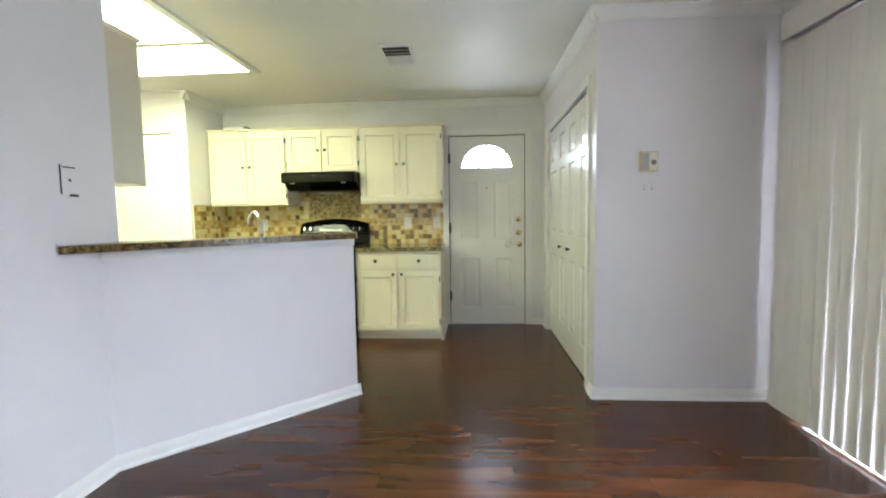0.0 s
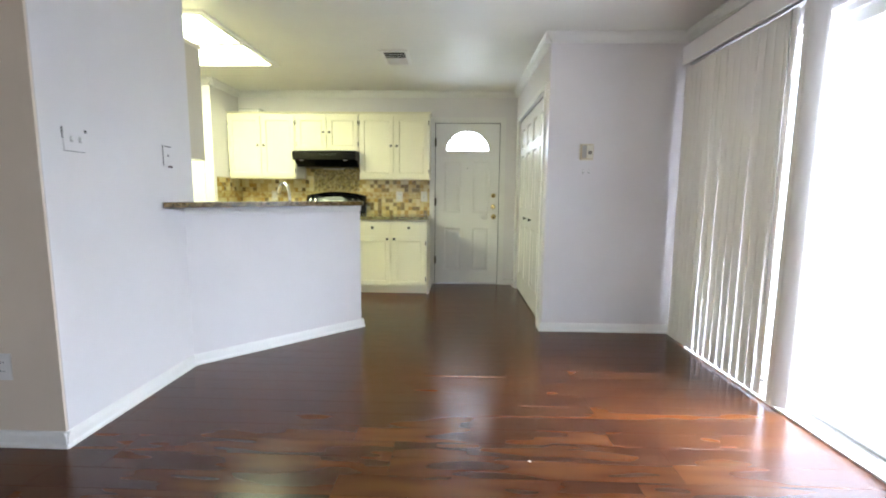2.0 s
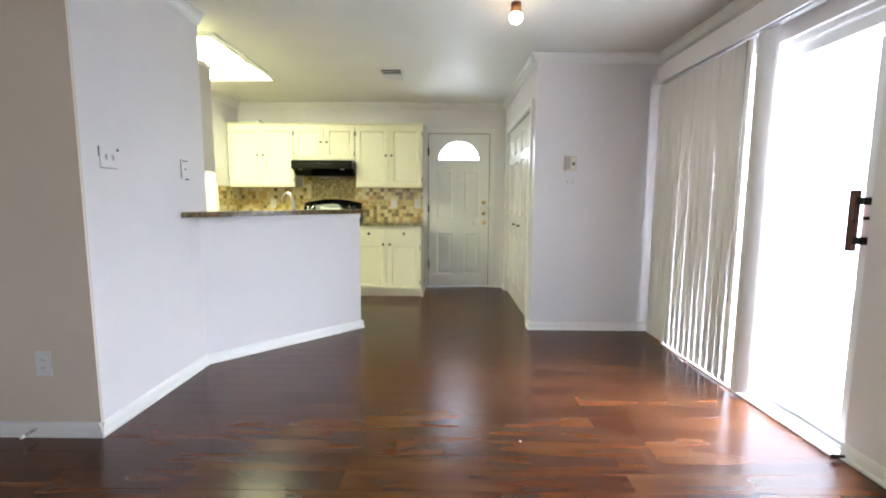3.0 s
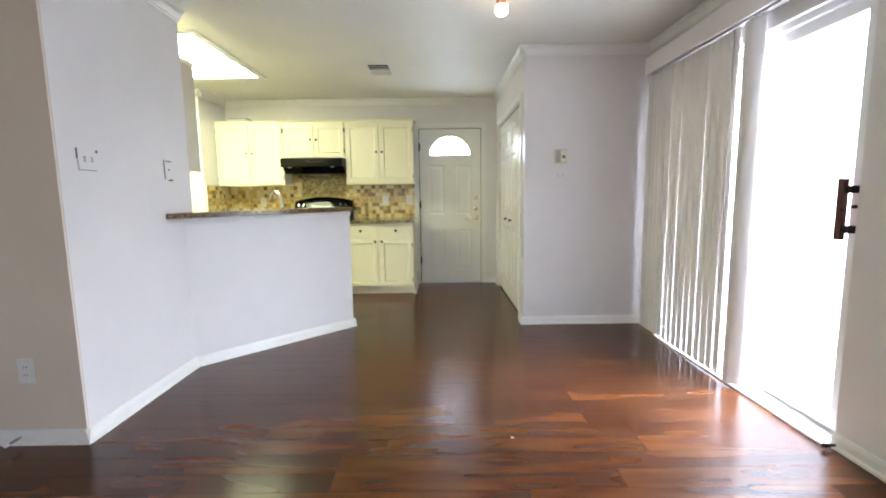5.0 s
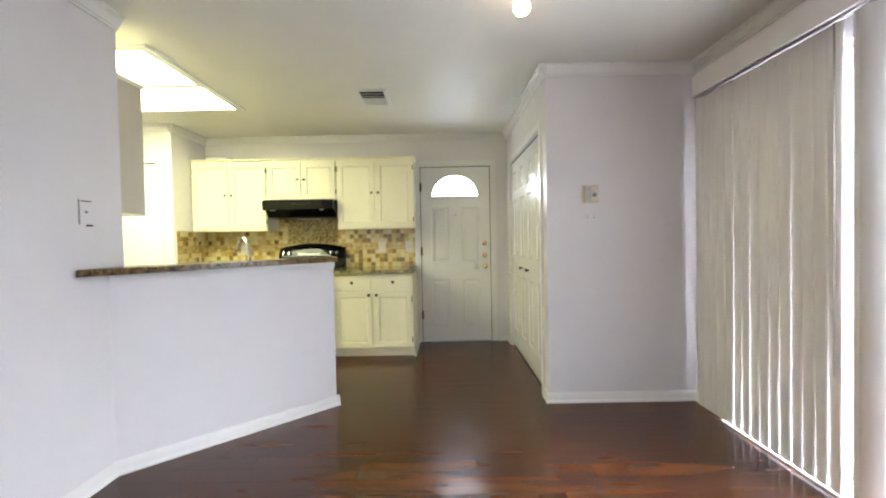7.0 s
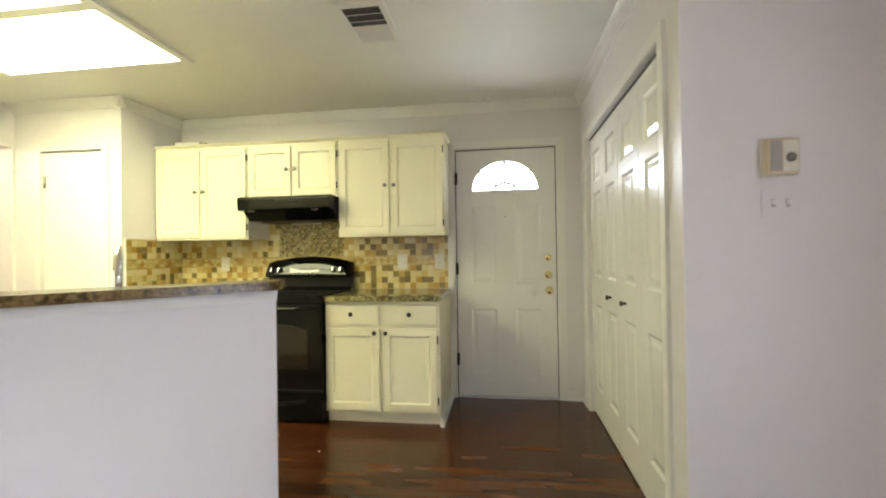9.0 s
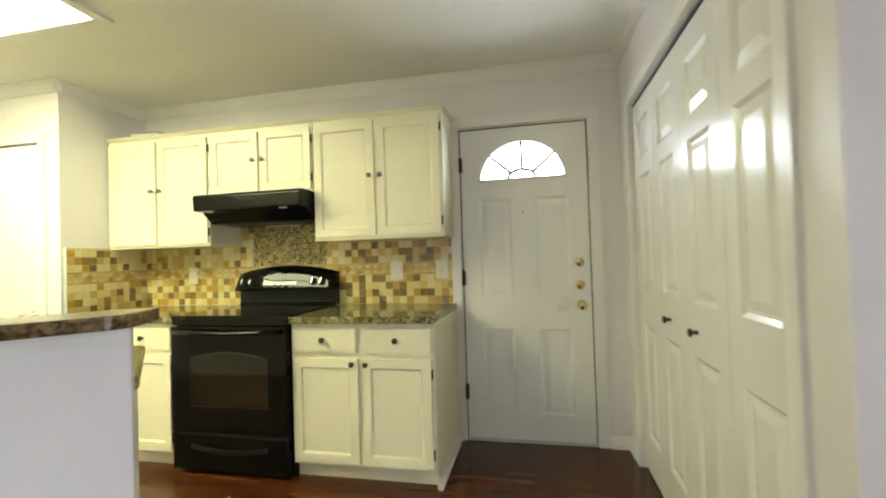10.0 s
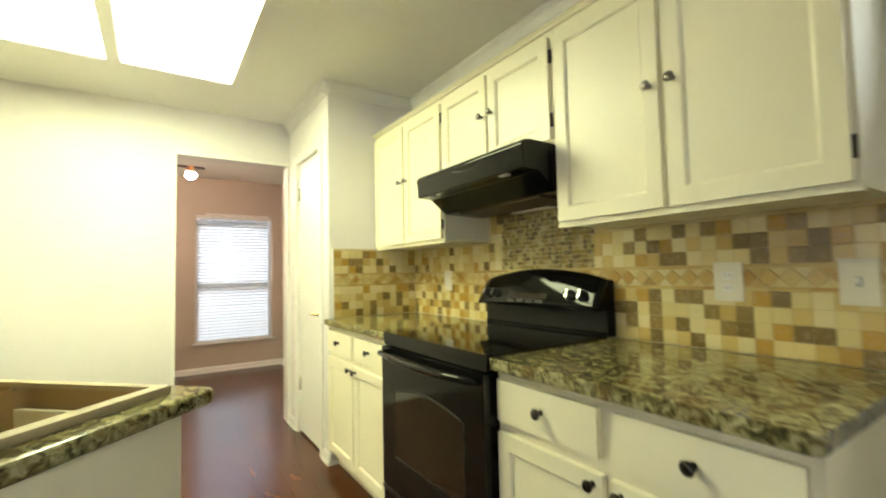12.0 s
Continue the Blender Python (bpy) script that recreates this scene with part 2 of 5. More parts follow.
WALL = painted("wall_paint", (0.73, 0.695, 0.695), 0.42, 160.0, 0.22)
TAN = painted("tan_wall_paint", (0.71, 0.61, 0.50), 0.55, 160.0, 0.22)
CEIL = painted("ceiling_paint", (0.80, 0.79, 0.735), 0.52, 120.0, 0.3, spec=0.12)
TRIM = painted("white_trim_paint", (0.77, 0.755, 0.725), 0.32, 90.0, 0.1)
DOOR = painted("door_paint", (0.78, 0.765, 0.74), 0.38, 110.0, 0.16)
CREAM = painted("cream_cabinet_paint", (0.80, 0.75, 0.565), 0.33, 130.0, 0.12)
TAN_PANEL = painted("beige_side", (0.60, 0.54, 0.41), 0.4, 130.0, 0.12)
# dark tone with the shade already in its colour
SHADOWED = plain("shade_brown", (0.30, 0.26, 0.18), 0.6)
GRANITE = granite(tint=(0.86, 0.86, 0.78))
BAR_GRANITE = granite("worn_granite", 0.24, (0.56, 0.40, 0.27))
PLANK, PLANK_JOINED = plank_wood("plank_wood", False), plank_wood("plank_wood_joined", True)
SUBFLOOR = plain("plank_joint", (0.030, 0.012, 0.007), 0.7)
TILE, TILE_JOINED, TILE_SMALL = tile_stone("stone_tile", False), tile_stone("stone_tile_joined", True), tile_stone("stone_mosaic", True, True)
GROUT = plain("grout", (0.56, 0.45, 0.235), 0.8)
BLACK = plain("black_enamel", (0.004, 0.004, 0.004), 0.10, spec=0.25)
BLACK_MATT = plain("black_plastic", (0.010, 0.010, 0.010), 0.35, spec=0.3)
BLACK_GLASS = plain("black_glass", (0.004, 0.004, 0.004), 0.035, vary=0.02, spec=0.26)
OVEN_WINDOW = plain("oven_window_glass", (0.012, 0.009, 0.005), 0.05, vary=0.02, spec=0.6)
CHROME = plain("brushed_nickel", (0.62, 0.60, 0.55), 0.22, 1.0)
PEWTER = plain("pewter", (0.24, 0.22, 0.19), 0.28, 1.0)
DARK_KNOB = plain("dark_bronze_knob", (0.060, 0.052, 0.045), 0.28, 1.0)
BRASS = plain("polished_brass", (0.80, 0.65, 0.33), 0.16, 1.0)
BRONZE = plain("dark_hinge_metal", (0.055, 0.045, 0.035), 0.45, 0.8)
STEEL = plain("aluminium", (0.55, 0.55, 0.55), 0.35, 1.0)
DARK_FILTER = plain("dark_filter_mesh", (0.10, 0.075, 0.045), 0.55, 0.6)
COPPER = plain("copper", (0.62, 0.30, 0.14), 0.30, 1.0)
IVORY = plain("ivory_plastic", (0.72, 0.68, 0.56), 0.35)
WHITE_PLASTIC = plain("white_plastic", (0.78, 0.76, 0.74), 0.35)
SLOT_GREY = plain("grey_slot", (0.42, 0.40, 0.38), 0.5)
SOCKET = plain("socket_slot", (0.05, 0.045, 0.04), 0.6)
SINK = plain("tan_composite", (0.36, 0.25, 0.11), 0.42)
SINK_RIM = plain("pale_composite", (0.43, 0.35, 0.205), 0.35)
VINYL = painted("white_vinyl", (0.80, 0.80, 0.82), 0.35, 60.0, 0.05)
MAHOGANY = plain("mahogany", (0.075, 0.016, 0.010), 0.3)
CONCRETE = painted("concrete", (0.42, 0.41, 0.39), 0.85, 60.0, 0.5, 0.15)
STUCCO = painted("pale_stucco", (0.72, 0.70, 0.66), 0.9, 40.0, 0.6, 0.08)
GRASS = painted("lawn", (0.07, 0.10, 0.03), 0.9, 30.0, 1.0, 0.5)
GLASS = glass("window_glass")
GLOW = glowing("fluorescent_diffuser", (0.935, 0.985, 0.585), PANEL_GLOW)
BULB = glowing("warm_bulb", (1.0, 0.78, 0.50), BULB_GLOW)
BULB_BACK = glowing("warm_bulb_back_room", (1.0, 0.78, 0.60), 130.0)
LEAD = plain("lead_came", (0.13, 0.13, 0.14), 0.5)
# grey for the backdrop added behind the window blind
BACKDROP = painted("grey_backdrop", (0.20, 0.19, 0.20), 0.85, 60.0, 0.4, 0.2)
PINK = painted("pinkish_wall_paint", (0.54, 0.445, 0.365), 0.55, 160.0, 0.22)


def vane_material(name="vane_fabric", dark=(0.69, 0.648, 0.64), light=(0.77, 0.728, 0.72), through_light=0.05):
    m, nt, b = material(name)
    v = position(nt, (1, 1, 0.05))
    nt.links.new(mix(nt, dark, light, noise_of(nt, v, 60.0, 3)), b.inputs["Base Color"])
    b.inputs["Roughness"].default_value = 0.45
    b.inputs["Transmission Weight"].default_value = 0.0
    tr = nt.nodes.new("ShaderNodeBsdfTranslucent")
    tr.inputs["Color"].default_value = (0.70, 0.66, 0.58, 1)
    mx = nt.nodes.new("ShaderNodeMixShader")
    mx.inputs[0].default_value = through_light
    nt.links.new(b.outputs[0], mx.inputs[1])
    nt.links.new(tr.outputs[0], mx.inputs[2])
    nt.links.new(mx.outputs[0], nt.nodes["Material Output"].inputs["Surface"])
    return m


VANE = vane_material()
SLAT = vane_material("white_slat", (0.72, 0.73, 0.76), (0.80, 0.81, 0.84), 0.32)

# ---- plan ----
H = 2.43                       # ceiling
NORTH, EAST, WEST = 4.80, 1.86, -3.70
CLOSET_X, PILLAR_Y = 0.785, 2.835
FULL_X, LIVING_Y, FULL_END = -1.704, 0.968, 2.035
PANTRY_Y, ALCOVE_X = 4.16, -2.745
BEND = (-1.704, 1.929)                       # where the half wall leaves the full-height wall
BAR_END = (-0.775, 2.858)                    # dining-side corner of the half wall's end
ALONG = (0.7071, 0.7071)
TO_DINING = (0.7071, -0.7071)
PENINSULA = pose(*BAR_END, 0, 0, 0, 45)      # x runs along the half wall towards its end, y to the kitchen

# ---- structure ----
def wall_sheet(length, height, thick, gap=None, head=0.0):
    """A wall in its local xz plane with its face at y = 0; gap: (start, end) of a doorway with its head at that height."""
    pts = [(0, 0), (length, 0), (length, height), (0, height)]
    if gap:
        pts = [(0, 0), (gap[0], 0), (gap[0], head), (gap[1], head), (gap[1], 0), (length, 0), (length, height), (0, height)]
    bm = bmesh.new()
    f = [bm.verts.new((x, 0, z)) for x, z in pts]
    b = [bm.verts.new((x, thick, z)) for x, z in pts]
    bm.faces.new(f)
    bm.faces.new(b[::-1])
    for k in range(len(pts)):
        bm.faces.new((f[k], b[k], b[(k + 1) % len(pts)], f[(k + 1) % len(pts)]))
    bmesh.ops.recalc_face_normals(bm, faces=bm.faces[:])
    return bm


D0, D1, DH = -0.245, 0.588, 2.058
structure("wall_north", wall_sheet(1.98 + 3.82, H, 0.14, (D0 + 3.82, D1 + 3.82), DH), WALL,
          "white painted kitchen wall with the entry door", "wall").matrix_basis = pose(-3.82, NORTH, 0)
C0, C1, CH = 3.02, 4.57, 2.035
structure("wall_closet", wall_sheet(NORTH - PILLAR_Y, H, 0.1, (NORTH - C1, NORTH - C0), CH), WALL,
          "white painted closet wall beside the entry door", "wall").matrix_basis = pose(CLOSET_X, NORTH, 0, 0, 0, -90)
structure("wall_pillar", boxes((CLOSET_X + 0.1, PILLAR_Y, 0, EAST, PILLAR_Y + 0.1, H)), WALL, "pale lilac-white painted wall with a thermostat", "wall")
S0, S1, SH = 0.84, 2.46, 2.06
structure("wall_east", wall_sheet(NORTH + 4.0, H, 0.14, (NORTH - S1, NORTH - S0), SH), WALL,
          "white painted wall with a sliding patio door", "wall").matrix_basis = pose(EAST, NORTH, 0, 0, 0, -90)
structure("wall_full", boxes((FULL_X - 0.12, LIVING_Y + 0.012, 0, FULL_X, FULL_END, H)), WALL, "white painted wall at the end of the bar", "wall")
structure("wall_kitchen_south", boxes((-6.2, FULL_END - 0.115, 0, FULL_X - 0.12, FULL_END, H)), WALL, "white painted kitchen wall", "wall")
structure("wall_living", boxes((-5.0, LIVING_Y, 0, FULL_X - 0.002, LIVING_Y + 0.012, H), (-5.0, LIVING_Y + 0.012, 0, FULL_X - 0.12, LIVING_Y + 0.1, H)), TAN,
          "tan painted living room wall", "wall")
W0, W1, WH = 3.36, 4.14, 2.08
structure("wall_west", wall_sheet(NORTH - FULL_END, H, 0.12, (W0 - FULL_END, W1 - FULL_END), WH), WALL,
          "white painted kitchen wall with an open doorway", "wall").matrix_basis = pose(WEST, FULL_END, 0, 0, 0, 90)
P0, P1, PH = -3.45, -2.90, 2.04
structure("wall_pantry", wall_sheet(ALCOVE_X - WEST, H, 0.1, (P0 - WEST, P1 - WEST), PH), WALL, "white painted pantry wall with a flush door", "wall").matrix_basis = pose(WEST, PANTRY_Y, 0)
structure("wall_alcove", boxes((ALCOVE_X - 0.1, PANTRY_Y + 0.1, 0, ALCOVE_X, NORTH, H)), WALL, "white painted side wall beside the cabinets", "wall")
R0, R1, RZ0, RZ1 = 3.66, 4.56, 0.37, 1.96
structure("wall_backroom_west", boxes((-6.32, FULL_END, 0, -6.2, R0, H), (-6.32, R1, 0, -6.2, 4.69, H), (-6.32, R0, 0, -6.2, R1, RZ0), (-6.32, R0, RZ1, -6.2, R1, H)), PINK,
          "pinkish tan wall with a window", "wall")
structure("wall_backroom_north", boxes((-6.32, 4.69, 0, WEST - 0.12, 4.79, H)), PINK, "pinkish tan side wall", "wall")
structure("wall_backroom_south", boxes((-6.2, FULL_END, 0, WEST - 0.12, FULL_END + 0.02, H)), PINK, "pinkish tan side wall", "wall")
structure("wall_backroom_east", boxes((WEST - 0.135, FULL_END + 0.02, 0, WEST - 0.12, W0 - 0.02, H), (WEST - 0.135, W1 + 0.02, 0, WEST - 0.12, 4.69, H), (WEST - 0.135, W0 - 0.02, WH + 0.02, WEST - 0.12, W1 + 0.02, H)), PINK,
          "pinkish tan wall round the doorway", "wall")
structure("wall_south", boxes((-5.0, -4.12, 0, -2.8, -4.0, H), (0.8, -4.12, 0, EAST + 0.14, -4.0, H), (-2.8, -4.12, 0, 0.8, -4.0, 0.32), (-2.8, -4.12, 2.08, 0.8, -4.0, H)), TAN, "tan painted living room wall, unseen, with an assumed wide window", "wall")
structure("wall_living_west", boxes((-5.12, -4.12, 0, -5.0, LIVING_Y + 0.1, H)), TAN, "tan painted living room wall", "wall")
LX0, LX1, LY0, LY1 = -3.05, -1.80, 2.39, 3.64
structure("ceiling", boxes((-6.4, -4.2, H, EAST + 0.14, LY0, H + 0.1), (-6.4, LY1, H, EAST + 0.14, NORTH + 0.14, H + 0.1), (-6.4, LY0, H, LX0, LY1, H + 0.1), (LX1, LY0, H, EAST + 0.14, LY1, H + 0.1)), CEIL,
          "white painted ceiling with a slight sheen", "ceiling")
half = boxes((-1.336, 0, 0, 0, 0.115, 1.05))
structure("half_wall", half, WALL, "white painted half wall under the granite bar", "half wall").matrix_basis = PENINSULA

# mouldings
CROWN = [(0, 0), (0.010, 0), (0.013, 0.010), (0.020, 0.014), (0.036, 0.046), (0.046, 0.056), (0.055, 0.062), (0.055, 0.075), (0, 0.075)]
BASE = [(0, 0), (0.024, 0), (0.024, 0.012), (0.016, 0.021), (0.013, 0.051), (0.007, 0.067), (0, 0.072)]


def moulding(name, profile, z, runs, label, category):
    for p0, p1, out in runs:
        bm = bmesh.new()
        extrude_profile(bm, profile, (*p0, z), (*p1, z), (*out, 0))
        structure(name, bm, TRIM, label, category)


cz = H - 0.075
moulding("crown_moulding", CROWN, cz, [
    ((ALCOVE_X, NORTH), (CLOSET_X, NORTH), (0, -1)), ((CLOSET_X, PILLAR_Y - 0.0545), (CLOSET_X, NORTH), (-1, 0)), ((CLOSET_X - 0.0545, PILLAR_Y), (EAST, PILLAR_Y), (0, -1)),
    ((EAST, -4.0), (EAST, PILLAR_Y), (-1, 0)), ((FULL_X, LIVING_Y), (FULL_X, FULL_END), (1, 0)), ((WEST, PANTRY_Y), (ALCOVE_X + 0.0545, PANTRY_Y), (0, -1)),
    ((ALCOVE_X, PANTRY_Y - 0.0545), (ALCOVE_X, NORTH), (1, 0))], "white crown moulding along the ceiling", "crown moulding")
moulding("baseboard", BASE, 0.0, [
    ((CLOSET_X - 0.02, PILLAR_Y), (EAST, PILLAR_Y), (0, -1)), ((CLOSET_X, PILLAR_Y - 0.02), (CLOSET_X, C0 - 0.07), (-1, 0)), ((CLOSET_X, C1 + 0.07), (CLOSET_X, NORTH), (-1, 0)),
    ((D1 + 0.065, NORTH), (CLOSET_X, NORTH), (0, -1)), ((EAST, S1 + 0.01), (EAST, PILLAR_Y), (-1, 0)), ((EAST, -4.0), (EAST, S0 - 0.0), (-1, 0)),
    ((FULL_X, LIVING_Y - 0.02), (FULL_X, BEND[1]), (1, 0)), ((-5.0, LIVING_Y), (FULL_X + 0.02, LIVING_Y), (0, -1)),
    (BEND, (-0.760, 2.873), TO_DINING), ((-0.760, 2.843), (-0.857, 2.940), ALONG),
    ((WEST, PANTRY_Y), (P0 - 0.05, PANTRY_Y), (0, -1)), ((P1 + 0.05, PANTRY_Y), (ALCOVE_X + 0.02, PANTRY_Y), (0, -1)), ((ALCOVE_X, PANTRY_Y - 0.02), (ALCOVE_X, PANTRY_Y + 0.05), (1, 0)), ((WEST, FULL_END), (WEST, W0 - 0.05), (1, 0)),
    ((-6.2, FULL_END), (-6.2, 4.69), (1, 0)), ((-6.2, 4.69), (WEST - 0.14, 4.69), (0, -1))], "white painted baseboard", "baseboard")
moulding("bar_trim", [(0, 0), (0.012, 0), (0.018, 0.03), (0.018, 0.045), (0, 0.045)], 1.012, [(BEND, BAR_END, TO_DINING)], "white wooden strip under the bar top", "trim")


def casing(name, m, width, height, wide=0.06, deep=0.016, label="white painted door casing", legs=(1, 1)):
    """Trim round an opening in the local xz plane, proud of the wall towards -y."""
    bm = bmesh.new()
    if legs[0]:
        box(bm, -wide, -deep, 0, 0, 0, height + wide)
    if legs[1]:
        box(bm, width, -deep, 0, width + wide, 0, height + wide)
    box(bm, 0, -deep, height, width, 0, height + wide)
    rounded(bm, 0.004, 2)
    ob = structure(name, bm, TRIM, label, "door casing")
    ob.matrix_basis = m
    return ob


casing("door_trim", pose(D0, NORTH, 0), D1 - D0, DH)
casing("door_trim", pose(CLOSET_X, C1, 0, 0, 0, -90), C1 - C0, CH, 0.055)
casing("door_trim", pose(P0, PANTRY_Y, 0), P1 - P0, PH, 0.05)
casing("doorway_trim", pose(WEST, W0, 0, 0, 0, 90), W1 - W0, WH, 0.022, 0.008, "white edge of the open doorway", (1, 1))

# ---- floor base (planks at the end of the file) ----
floor = structure("floor", boxes((-6.32, -4.1, -0.12, EAST + 0.02, NORTH + 0.14, -0.009)), SUBFLOOR, "dark reddish-brown hand-scraped wood plank floor", "floor")

# ---- openings: entry door ----
def knob_round(name, at, parent, mat, r=0.016, reach=0.03, label="", axis="y", sides=14):
    """A turned knob that stands out towards -axis."""
    return part(name, lathe([(0, r * 0.55), (-0.004, r * 0.5), (-reach * 0.45, r * 0.38), (-reach * 0.6, r * 0.85), (-reach * 0.8, r), (-reach * 0.95, r * 0.75), (-reach, r * 0.2)], axis, sides, at), mat, parent, label)


def hinge(parent, at, m=BRONZE, h=0.09, w=0.012, name="hinge"):
    bm = bmesh.new()
    tube(bm, [(at[0], at[1] - 0.004, at[2] - h / 2), (at[0], at[1] - 0.004, at[2] + h / 2)], 0.006, 8)
    box(bm, at[0] - w, at[1] - 0.003, at[2] - h / 2, at[0] + w, at[1] + 0.001, at[2] + h / 2)
    return part(name, bm, m, parent)


def entry_door():
    w, h, th = 0.807, 2.03, 0.045
    d = thing("door_1", pose(-0.232, NORTH + 0.012, 0.015), "white six-panel entry door with a fanlight and brass locks", "door")
    d["kind"] = "structure"
    zf, cx, rx, rz = 1.690, 0.402, 0.272, 0.250
    xs, zs = [0, 0.115, 0.325, 0.480, 0.690, w], [0, 0.165, 0.715, 0.915, 1.565, zf]
    bm = panel_sheet(xs, zs, {(1, 1), (3, 1), (1, 3), (3, 3)}, th, deep=0.006)
    n = 28
    arc = [(cx + rx * math.cos(math.pi * k / n), zf + rz * math.sin(math.pi * k / n)) for k in range(n + 1)]
    edge = []
    for x, z in arc:
        dx, dz = x - cx, z - zf
        s = min((w - cx) / dx if dx > 1e-6 else (cx / -dx if dx < -1e-6 else 9e9), (h - zf) / dz if dz > 1e-6 else 9e9)
        edge.append((cx + dx * s, zf + dz * s))
    for k in range(n):
        a0, a1, e0, e1 = arc[k], arc[k + 1], edge[k], edge[k + 1]
        ring = [a0, e0, e1, a1]
        if abs(e0[0] - e1[0]) > 1e-6 and abs(e0[1] - e1[1]) > 1e-6:
            ring = [a0, e0, (w if e0[0] > cx else 0, h), e1, a1]
        f = [bm.verts.new((x, 0, z)) for x, z in ring]
        b = [bm.verts.new((x, th, z)) for x, z in ring]
        bm.faces.new(f[::-1])
        bm.faces.new(b)
        c = len(ring)
        for q in range(c):
            bm.faces.new((f[q], f[(q + 1) % c], b[(q + 1) % c], b[q]))
    bmesh.ops.recalc_face_normals(bm, faces=bm.faces[:])
    part("leaf", bm, DOOR, d)
    # fanlight: glass, moulded rim, bars
    fan = [(cx + rx * math.cos(math.pi * k / n), zf + rz * math.sin(math.pi * k / n)) for k in range(n + 1)]
    bm = bmesh.new()
    f = [bm.verts.new((x, 0.020, z)) for x, z in fan]
    b = [bm.verts.new((x, 0.026, z)) for x, z in fan]
    bm.faces.new(f[::-1])
    bm.faces.new(b)
    for q in range(n + 1):
        bm.faces.new((f[q], f[(q + 1) % (n + 1)], b[(q + 1) % (n + 1)], b[q]))
    bmesh.ops.recalc_face_normals(bm, faces=bm.faces[:])
    pane = part("pane", bm, GLASS, d, "semicircular fanlight glass")
    pane.visible_shadow = False
    bm = bmesh.new()
    tube(bm, [(x, -0.002, z) for x, z in fan] + [(cx - rx, -0.002, zf), (cx + rx, -0.002, zf)], 0.008, 8)
    part("fanlight_rim", bm, DOOR, d)
    for a in (40, 90, 140):
        c, s = math.cos(radians(a)), math.sin(radians(a))
        bm = bmesh.new()
        tube(bm, [(cx + 0.09 * c, 0.006, zf + 0.062 * s), (cx + rx * c, 0.006, zf + rz * s)], 0.011, 6)
        part("glazing_bar", bm, LEAD, d)
    bm = bmesh.new()
    tube(bm, [(cx + 0.09 * math.cos(math.pi * k / 12), 0.006, zf + 0.062 * math.sin(math.pi * k / 12)) for k in range(13)], 0.011, 6)
    part("glazing_bar", bm, LEAD, d)
    for z in (0.30, 1.05, 1.80):
        bm = bmesh.new()
        tube(bm, [(-0.004, -0.012, z - 0.05), (-0.004, -0.012, z + 0.05)], 0.0075, 10)
        box(bm, -0.006, -0.012, z - 0.048, 0.012, -0.0006, z + 0.048)
        part("hinge", bm, BRONZE, d)
    # locks
    for z, r in ((0.992, 0.030), (1.135, 0.029)):
        lock = part("deadbolt", lathe([(0, r), (-0.006, r), (-0.014, r * 0.82), (-0.018, r * 0.6), (-0.019, 0.001)], "y", 20, (0.742, 0, z)), BRASS, d, "polished brass deadbolt")
        part("thumb_turn", soft_box(0.737, -0.034, z - 0.014, 0.747, -0.016, z + 0.014, 0.003), BRASS, lock)
    part("door_knob", lathe([(0, 0.033), (-0.006, 0.032), (-0.012, 0.018), (-0.030, 0.012), (-0.038, 0.022), (-0.052, 0.028), (-0.064, 0.024), (-0.070, 0.010), (-0.071, 0.001)], "y", 22, (0.748, 0, 0.866)), BRASS, d, "polished brass knob")
    # added black strips stand in for the shaded gap round the leaf
    part("gap_strip", boxes((-0.0066, -0.0015, 0.0, -0.0006, 0.02, h + 0.0066), (w + 0.0006, -0.0015, 0.0, w + 0.0066, 0.02, h + 0.0066), (-0.0006, -0.0015, h + 0.0006, w + 0.0006, 0.02, h + 0.0066)), BLACK_MATT, d, "thin black strip drawing the dark gap round the leaf")
    part("patch_disc", lathe([(0.0, 0.042), (-0.0016, 0.041), (-0.002, 0.001)], "y", 28, (0.634, 0, 0.866)), WHITE_PLASTIC, d, "round white patch beside the knob")
    part("peephole", lathe([(0, 0.008), (-0.004, 0.007), (-0.005, 0.003)], "y", 12, (0.402, 0, 1.475)), CHROME, d)
    for z in (0.866, 0.992):
        part("strike_plate", boxes((0.808, -0.002, z - 0.03, 0.8125, 0.03, z + 0.03)), BRONZE, d)
    # jamb lining and sill
    structure("door_jamb", boxes((D0, NORTH + 0.001, 0, D0 + 0.006, NORTH + 0.139, DH), (D1 - 0.006, NORTH + 0.001, 0, D1, NORTH + 0.139, DH), (D0 + 0.006, NORTH + 0.001, DH - 0.006, D1 - 0.006, NORTH + 0.139, DH)), TRIM, "white door jamb", "door jamb")
    structure("door_sill", boxes((D0 + 0.011, NORTH - 0.004, -0.008, D1 - 0.011, NORTH + 0.13, 0.012)), STEEL, "grey metal door sill", "door sill")
    return d


entry_door()


# ---- closet bifold doors ----
def bifold_leaf(at_y, knob_x=None):
    w = (C1 - C0) / 4 - 0.004
    leaf = thing("bifold_door", pose(CLOSET_X + 0.022, at_y, 0.012, 0, 0, -90), "white glossy three-panel bifold closet door leaf", "closet door", "bifold closet leaves")
    leaf["kind"] = "structure"
    part("leaf", rounded(panel_sheet([0, 0.085, w - 0.085, w], [0, 0.20, 0.80, 1.00, 1.60, 1.68, 1.90, 2.005], {(1, 1), (1, 3), (1, 5)}, 0.034), 0.0015, 1), GLOSS_DOOR, leaf)
    if knob_x is not None:
        knob_round("knob", (knob_x, 0, 0.893), leaf, DARK_KNOB, 0.017, 0.034, "dark bronze knob")
    return leaf


